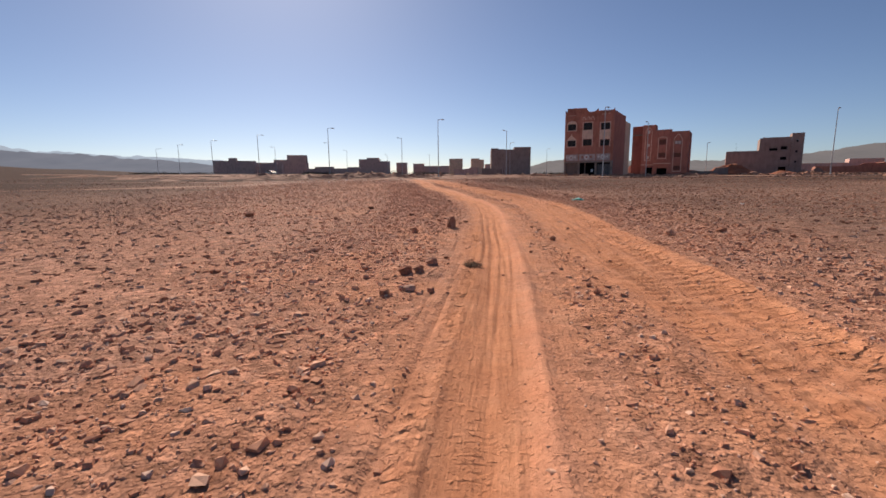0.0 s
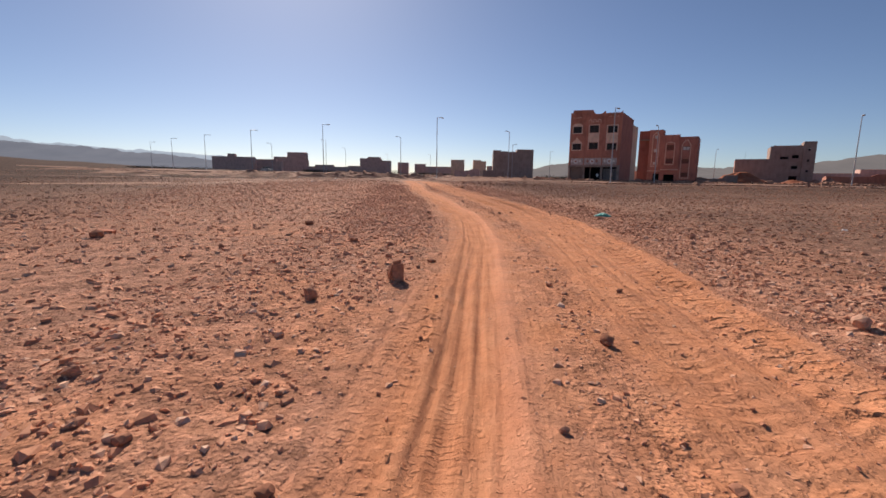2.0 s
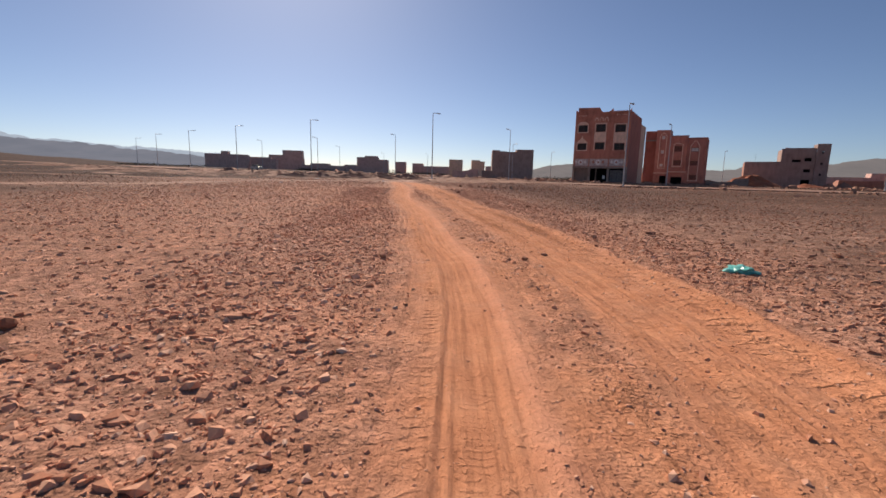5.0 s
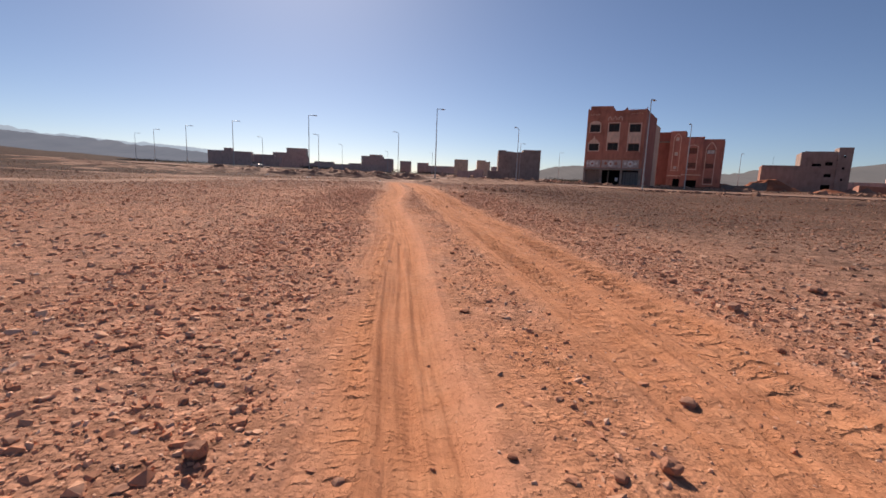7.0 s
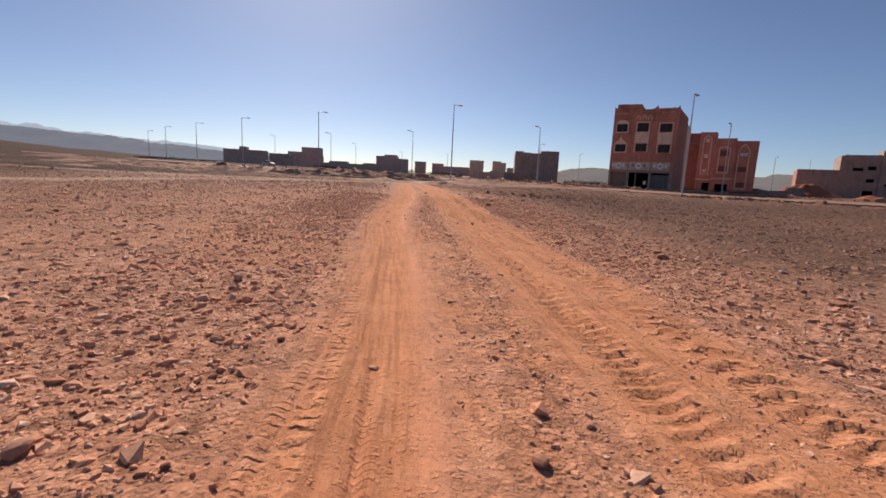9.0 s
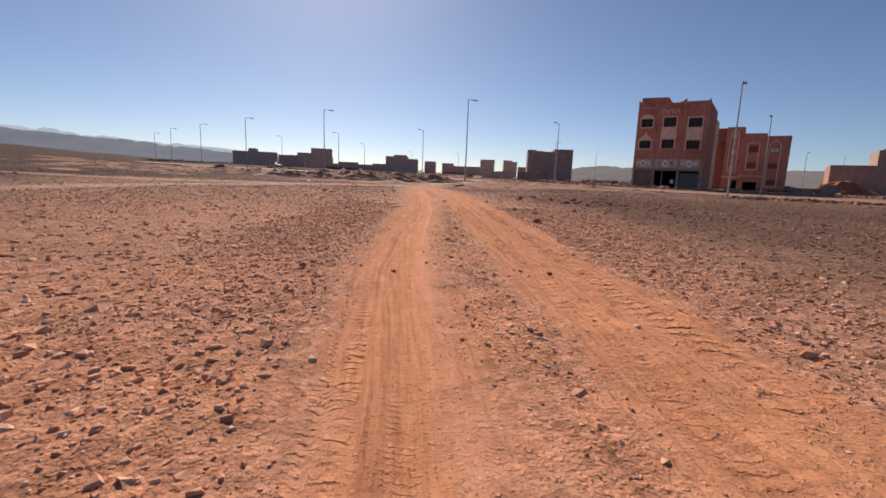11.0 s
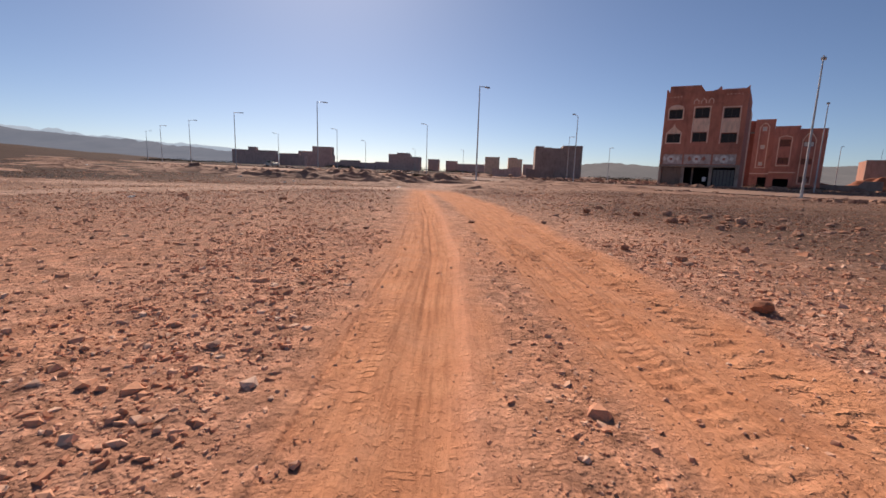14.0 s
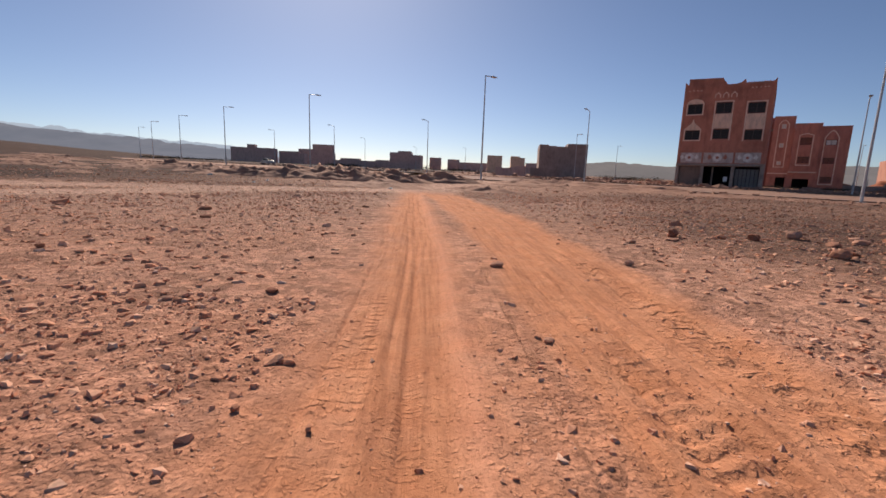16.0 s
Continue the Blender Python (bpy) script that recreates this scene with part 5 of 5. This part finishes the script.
scrub("scrub", "line of dark dusty scrub before the far houses", -98, 300, -40, 320, 70, 2.2, 3)
scrub("scrub", "dark scrub beside the brown houses", -165, 235, -140, 262, 60, 1.5, 4)
scrub("scrub", "low dark scrub on the far plain", -30, 300, 0, 310, 22, 1.8, 6)
scrub("scrub", "low dark scrub by the road", 36, 170, 52, 176, 16, 1.3, 7)
scrub("scrub", "dusty dark shrubs at the foot of the orange house", 44.5, 110.2, 57.0, 102.8, 26, 0.55, 9)
scrub("scrub", "dry dark scrub on the dumped earth", -15, 55, -6, 52.5, 18, 0.35, 8)


def thorn_bush(x, y, size):
    r = random.Random(12)
    h = empty("thorn_bush", pose(x, y, ground_at(x, y)), "small dry grey thorn bush beside the path", "bush")
    bm = bmesh.new()
    for k in range(150):
        a, q = r.uniform(0, 6.283), []
        rad = size * math.sqrt(r.random()) * 0.7
        p = Vector((math.cos(a) * rad, math.sin(a) * rad * 0.8, r.uniform(0.0, 0.35) * size))
        d = Vector((r.uniform(-1, 1), r.uniform(-1, 1), r.uniform(-0.1, 0.6))).normalized()
        for s in range(4):
            q.append(p.copy())
            d = (d + Vector((r.uniform(-0.7, 0.7), r.uniform(-0.7, 0.7), r.uniform(-0.5, 0.4)))).normalized()
            p = p + d * size * r.uniform(0.12, 0.22)
            p.z = min(max(p.z, 0.003), size * 0.6)
        merge(bm, rod(q, 0.0020, 4, 0.0008))
    for k in range(24):
        a = r.uniform(0, 6.283)
        merge(bm, rod([(0, 0, 0), (math.cos(a) * size * 0.4, math.sin(a) * size * 0.35, size * r.uniform(0.1, 0.4)), (math.cos(a) * size * 0.95, math.sin(a) * size * 0.8, size * r.uniform(0.05, 0.4))], 0.003, 4, 0.001))
    part("twigs", bm, TWIG, h)
    part("root_crown", rod([(0, 0, -0.02), (0.005, 0, 0.02)], 0.012, 7, 0.006), TWIG, h)


thorn_bush(0.34, 2.60, 0.10)


# ---- loose stones ----
def stone_mesh(seed, slabby):
    r = random.Random(seed)
    bm = bmesh.new()
    bmesh.ops.create_icosphere(bm, subdivisions=3 if seed in (3, 6) else 2, radius=1)
    for v in bm.verts:
        v.co.x *= 1.0
        v.co.y *= r.uniform(0.72, 0.75)
        v.co.z *= slabby * 0.68
    for k in range(9):
        n = Vector((r.gauss(0, 1), r.gauss(0, 1), r.gauss(0, 1))).normalized()
        d = r.uniform(0.45, 0.72) * (abs(n.x) + 0.74 * abs(n.y) + slabby * 0.68 * abs(n.z)) * 0.9
        for v in bm.verts:
            o = v.co.dot(n) - d
            if o > 0:
                v.co -= n * o
    for v in bm.verts:
        v.co += Vector((noise.noise(v.co * 2.3 + Vector((seed, 0, 0))), noise.noise(v.co * 2.3 + Vector((0, seed, 0))), noise.noise(v.co * 2.3 + Vector((0, 0, seed))))) * 0.16
        v.co += v.co.normalized() * noise.noise(v.co * 9 + Vector((seed, seed, 0))) * 0.04
    lo = min(v.co.z for v in bm.verts)
    for v in bm.verts:
        v.co.z -= lo
    me = bpy.data.meshes.new("stone")
    bm.to_mesh(me)
    bm.free()
    me.materials.append(ROCK)
    return me


STONES = [stone_mesh(s, k) for s, k in ((1, 0.45), (2, 0.6), (3, 0.8), (4, 0.5), (5, 0.7), (6, 0.95), (7, 0.35), (8, 0.62), (9, 0.75), (10, 0.3), (11, 0.55), (12, 0.85))]
STONE_WORDS = ("flat dusty brown stone lying on the soil", "angular reddish-brown stone lying on the soil", "blocky dark brown stone on the stony ground", "flat grey-brown stone half sunk in dust", "angular brown stone beside the track", "upright blocky brown stone on the soil", "thin pale stone slab on the gravel", "rough grey-brown stone on the gravel", "blocky rust-brown stone on the gravel", "thin grey stone slab lying on the soil", "worn brown stone on the dusty ground", "chunky dark stone on the dusty ground")
stone_rng = random.Random(21)


def stone(x, y, width, which=None, tall=1.0, turn=None, tilt=6):
    k = stone_rng.randrange(12) if which is None else which
    ob = new("stone", STONES[k])
    s = min(width, 0.24) / 2
    ob.matrix_world = pose(x, y, ground_at(x, y) - 0.10 * width, stone_rng.uniform(-tilt, tilt), stone_rng.uniform(-tilt, tilt), stone_rng.uniform(0, 360) if turn is None else turn) @ Matrix.Diagonal((s, s * stone_rng.uniform(0.9, 1.2), s * tall * stone_rng.uniform(0.9, 1.2), 1))
    return tagged(ob, STONE_WORDS[k], "stone", "larger stones on the ground")


# stones that stand out, stretch by stretch
for x, y, w in ((-0.27, 2.33, 0.14), (-0.155, 2.35, 0.11), (-0.04, 2.63, 0.13)):
    stone(x, y, w, 2, 1.15, 10)
stone_block = bmesh.new()
bmesh.ops.create_cube(stone_block, size=1)
bmesh.ops.bevel(stone_block, geom=stone_block.edges[:], offset=0.16, segments=2, affect="EDGES")
bmesh.ops.subdivide_edges(stone_block, edges=stone_block.edges[:], cuts=1, use_grid_fill=True)
for v in stone_block.verts:
    k = 1 - 0.38 * (v.co.z + 0.5) ** 1.5
    v.co = Vector((v.co.x * 0.135 * k + 0.02 * v.co.z, v.co.y * 0.12 * k, (v.co.z + 0.5) * 0.20))
    v.co += Vector((1, 1, 0.6)) * 0.020 * noise.noise(v.co * 16)
stone_ob = part("stone", stone_block, ROCK)
stone_ob.matrix_world = pose(0.18, 5.56, ground_at(0.18, 5.56) - 0.02, 3, -4, 15)
tagged(stone_ob, "upright blocky brown stone standing on the soil", "stone", "larger stones on the ground")
stone(-0.38, 4.98, 0.15, 2, 1.3)
for x, y, w in ((0.96, 1.43, 0.05), (-0.37, 1.63, 0.09), (1.23, 1.7, 0.07), (-0.03, 1.74, 0.07), (-0.2, 1.79, 0.12), (1.36, 1.87, 0.09), (1.22, 1.88, 0.05), (-0.25, 2.08, 0.07), (-0.6, 2.17, 0.07), (-1, 2.18, 0.07), (-1.25, 2.19, 0.05), (0.78, 2.3, 0.04), (0.6, 2.36, 0.04), (1.15, 2.47, 0.05), (-2.09, 2.52, 0.13), (-0.68, 2.6, 0.1), (0.09, 3.01, 0.07), (1.49, 3.09, 0.07), (-0.48, 3.24, 0.08), (-0.72, 3.34, 0.08), (1.04, 3.37, 0.05), (-1.45, 3.55, 0.16), (-1.07, 3.74, 0.09), (1.49, 4.22, 0.1)):
    stone(x, y, w)
for x, y, w in ((-2.6, 4.31, 0.19), (3.17, 4.55, 0.16), (0.24, 4.71, 0.05), (4.07, 4.85, 0.15), (1.51, 5.21, 0.07), (1.98, 5.35, 0.06), (1.44, 5.44, 0.06), (0.05, 5.97, 0.05), (1.62, 6.05, 0.08), (0.17, 6.09, 0.05), (0.32, 6.12, 0.07), (-0.6, 6.22, 0.08), (2.09, 6.33, 0.1), (-0.26, 6.36, 0.08), (0.44, 6.49, 0.12), (0.08, 6.93, 0.09), (-2.05, 7.01, 0.11), (-0.11, 7.36, 0.1), (-3.96, 7.59, 0.21), (-0.63, 7.71, 0.15), (-1.76, 9.43, 0.18), (0.04, 11.69, 0.07), (0.67, 11.77, 0.05), (1.57, 11.82, 0.07)):
    stone(x, y, w)
for x, y, w in ((0.17, 11.86, 0.09), (-0.48, 11.88, 0.06), (1.76, 11.88, 0.08), (1.23, 11.89, 0.04), (1.51, 11.94, 0.04), (-0.06, 12.05, 0.07), (0.17, 12.18, 0.05), (-0.09, 12.22, 0.06), (2.09, 12.4, 0.09), (-0.46, 12.9, 0.06), (2.94, 13.01, 0.06), (-0.23, 13.56, 0.07), (1.12, 13.58, 0.09), (3.17, 13.82, 0.1), (4.37, 14.57, 0.17), (3.1, 14.67, 0.11), (-0.92, 15.53, 0.18), (-0.16, 15.59, 0.04), (-0.66, 15.61, 0.1), (1.03, 15.75, 0.08), (-0.23, 15.98, 0.06), (1.27, 16.04, 0.05), (-0.23, 16.63, 0.05), (2.8, 16.81, 0.12)):
    stone(x, y, w)
for x, y, w in ((-1.03, 17.63, 0.09), (-1.1, 17.86, 0.09), (3.91, 18.15, 0.2), (3.28, 20.14, 0.2), (3.34, 20.44, 0.18), (-4.63, 22.29, 0.14), (-1.59, 22.44, 0.08), (-1.32, 22.51, 0.08), (-0.69, 22.52, 0.05), (-1.07, 22.69, 0.05), (-1.57, 22.7, 0.07), (0.88, 22.7, 0.08), (0.6, 22.83, 0.07), (-0.4, 22.86, 0.04), (-1.98, 23.35, 0.07), (-1.75, 23.45, 0.06), (-0.51, 23.56, 0.04), (-1.98, 23.73, 0.06), (-0.29, 24.65, 0.09), (-1.99, 25.14, 0.06), (-2.14, 26.42, 0.1), (1.4, 27.66, 0.17), (-2.1, 28.45, 0.07)):
    stone(x, y, w)
for x, y, w in ((-0.24, 28.51, 0.06), (-2.5, 28.59, 0.05), (-2.62, 28.62, 0.12), (-0.38, 28.64, 0.06), (-1.01, 28.71, 0.04), (-2.14, 28.88, 0.04), (-3.07, 29.07, 0.12), (1.56, 29.26, 0.16), (1.6, 29.51, 0.15), (-1.95, 29.62, 0.04), (1.12, 30.02, 0.13), (-1.98, 30.06, 0.07), (-3.85, 30.1, 0.08), (2.72, 30.28, 0.17), (0.99, 30.49, 0.1), (-0.64, 30.5, 0.09), (-2.5, 31.09, 0.11), (-2.65, 32.22, 0.08), (-0.87, 32.22, 0.17), (0.46, 32.62, 0.13), (5.79, 33.08, 0.35), (3.16, 33.61, 0.47), (4.38, 33.98, 0.38), (0.91, 34, 0.17)):
    stone(x, y, w)
for x, y, w in ((3.59, 34.01, 0.3), (4.72, 34.01, 0.31), (5.12, 34.08, 0.35), (3.65, 34.12, 0.3), (1.6, 34.38, 0.21), (3.8, 34.57, 0.3), (-5.24, 34.59, 0.32), (1.72, 34.7, 0.22), (2.86, 34.76, 0.22), (4.41, 34.9, 0.35), (2.49, 34.92, 0.22), (4.63, 35.28, 0.28), (3.74, 35.28, 0.31), (5.14, 35.31, 0.38), (-5.88, 35.62, 0.24), (-3.41, 37.14, 0.29)):
    stone(x, y, w)
# a row of cast-up rocks off to one side, and scattered larger ones
for k in range(34):
    stone(3.6 + stone_rng.uniform(0, 4.6), 33.6 + stone_rng.gauss(0, 0.9), stone_rng.uniform(0.08, 0.22))
placed = 0
while placed < 120:
    x, y = stone_rng.uniform(-7, 8), stone_rng.uniform(0.2, 36)
    _, _, _, a, b = track_masks(np.array([x]), np.array([y]))
    if max(a[0], b[0]) < 0.25:
        stone(x, y, 0.04 + 0.07 * stone_rng.random() ** 2.5 + 0.003 * abs(x))
        placed += 1


# ---- litter ----
def crumpled(name, label, x, y, size, flat, material, seed):
    bm = bmesh.new()
    bmesh.ops.create_icosphere(bm, subdivisions=3, radius=1)
    for v in bm.verts:
        k = 1 + 0.75 * noise.noise(v.co * 1.6 + Vector((seed, 0, 0))) + 0.4 * noise.noise(v.co * 4 + Vector((0, seed, 0)))
        v.co = Vector((v.co.x * k * size, v.co.y * k * size * 0.7, max(0, v.co.z * k) * size * flat))
    ob = part(name, bm, material)
    ob.matrix_world = pose(x, y, ground_at(x, y) - 0.005, 0, 0, seed * 40)
    return tagged(ob, label, "litter", "windblown litter")


crumpled("plastic_bag", "crumpled turquoise plastic bag on the gravel", 3.92, 11.45, 0.17, 0.35, PLASTIC, 1)
crumpled("plastic_bag", "white scrap of plastic caught on stones", -9.4, 34.8, 0.09, 0.5, WHITE_PLASTIC, 2)
crumpled("plastic_bag", "white scrap of plastic caught on stones", 7.4, 9.55, 0.05, 0.5, WHITE_PLASTIC, 3)
crumpled("plastic_bag", "white scrap of plastic caught on stones", -4.6, 45.6, 0.1, 0.5, WHITE_PLASTIC, 4)
crumpled("plastic_bag", "white scrap of plastic caught on stones", -16, 52, 0.14, 0.4, WHITE_PLASTIC, 5)
crumpled("plastic_bag", "white scrap of plastic caught on stones", 4.4, 19.6, 0.04, 0.5, WHITE_PLASTIC, 6)
for x, y, size in ((-41.6, 66.7, 0.22), (-46.8, 73.9, 0.2), (-31.8, 71.7, 0.2), (-10.6, 46.4, 0.1), (-19.5, 61.8, 0.16), (-10.9, 48.2, 0.1), (-43.0, 69.8, 0.18), (-25.7, 64.7, 0.14)):
    crumpled("plastic_bag", "white scrap of plastic caught on stones", x, y, size, 0.6, WHITE_PLASTIC, x)
brick = part("brick", box(-0.11, 0.11, -0.055, 0.055, 0, 0.06, bevel=0.006), CLAY)
brick.matrix_world = pose(-4.13, 7.95, ground_at(-4.13, 7.95) - 0.005, 4, 3, 10)
tagged(brick, "broken orange fired-clay brick on the gravel", "brick")


# ---- gravel: thousands of small angular stones in one sheet ----
def lumps(r, size):
    """Low faceted stones with a four-sided foot and one blunt corner on top, for the field away from the path."""
    n = len(size)
    foot = np.radians((0, 90, 180, 270))[None] + r.uniform(-0.5, 0.5, (n, 4))
    fr = r.uniform(0.7, 1.15, (n, 4))
    low = np.stack([fr * np.cos(foot) * 1.2, fr * np.sin(foot) * 0.85, np.full((n, 4), -0.2)], -1)
    top = np.concatenate([r.uniform(-0.5, 0.5, (n, 1, 2)), r.uniform(0.25, 0.65, (n, 1, 1))], -1)
    return np.einsum("nij,nkj->nki", turned(r, n, 0.1), np.concatenate([low, top], 1)) * size[:, None, None]


def gravel():
    r = np.random.RandomState(8)
    spots = []
    # stretches beside the path: across from, across to, along from, along to, stones per square metre, size, spread, largest
    for k, (x0, x1, y0, y1, density, size, spread, cap) in enumerate(((-3.6, 4.2, -0.5, 31, 400, 0.0128, 0.52, 0.040), (-2.5, 2.9, -0.4, 30.5, 560, 0.0072, 0.40, 0.015), (-12, 13, 0.2, 46, 170, 0.0175, 0.50, 0.05), (-28, 30, 6, 58, 9, 0.032, 0.40, 0.06), (-70, 70, 30, 120, 0.6, 0.06, 0.4, 0.16))):
        n = int((x1 - x0) * (y1 - y0) * density)
        y = r.uniform(y0, y1, n)
        x = r.uniform(x0, x1, n) + np.interp(y, PATH_Y, PATH_X)
        _, _, _, m, t = track_masks(x, y)
        du, dv = x - np.interp(y, PATH_Y, PATH_X), x - np.interp(y, WHEEL_Y, WHEEL_X)
        crowd = np.clip(0.92 + 0.6 * fractal(x, y, 2.4, 51, 3) + 0.7 * fractal(x, y, 0.5, 53, 2), 0.35, 1)
        sandy = np.clip(fractal(x, y, 2.2, 37, 4) * 1.8, 0, 0.4) * (np.abs(du) < 6)
        inner = smooth(0.2, 0.5, du) * smooth(-0.3, 0.2, -dv) * np.interp(y, (0, 4, 8, 18, 24, 30), (0.15, 0.3, 0.5, 0.5, 0.3, 0.2))
        crowd = crowd * (1 - sandy) * (1 - inner) * (1 - (0.965 * m ** 0.5 if size > 0.01 else 0.94 * m)) * (1 - 0.48 * t) * (1 - 0.9 * (from_lane(x, y) < 1.3))
        if k == 0:
            crowd = crowd * (1 - smooth(1.3, 3.5, np.maximum(-du, dv)))
        if k == 2:
            crowd = crowd * smooth(0.4, 2.5, np.maximum(-du, dv)) * (1 - 0.6 * smooth(8, 12.5, np.abs(du)))
        keep = r.rand(n) < crowd
        s = np.minimum(size * np.exp(spread * r.randn(n)), cap) * (1 - 0.5 * np.maximum(m, 0.8 * t))
        if k == 0:
            s *= np.where((du < -0.75) | (dv > 0.85), 1.15, 0.85)
        spots.append(np.stack([x, y, s, np.full(n, k >= 2) * (s < 0.03)], 1)[keep])
    p = np.concatenate(spots)
    seat = np.stack([p[:, 0], p[:, 1], ground_z(p[:, 0], p[:, 1])], 1)[:, None]
    low = p[:, 3] > 0.5
    n, q = int((~low).sum()), int(low.sum())
    size = p[~low, 2]
    tall = r.uniform(0.32, 0.85, n) * np.where(size > 0.03, 0.75, 1.0)
    v = (pebbles(r, size, tall) + seat[~low]).reshape(-1, 3)
    w = (lumps(r, p[low, 2]) + seat[low]).reshape(-1, 3)
    f = (np.arange(n)[:, None, None] * 7 + PEBBLE_FACES[None]).reshape(-1, 3)
    g = (np.arange(q)[:, None, None] * 5 + np.array([(0, 1, 4), (1, 2, 4), (2, 3, 4), (3, 0, 4)])[None]).reshape(-1, 3) + len(v)
    return mesh_of("gravel", np.concatenate([v, w]), np.concatenate([f, g]), GRAVEL)


tagged(new("gravel", gravel()), "scattered angular brown and grey gravel on the dust", "gravel", kind="stuff")
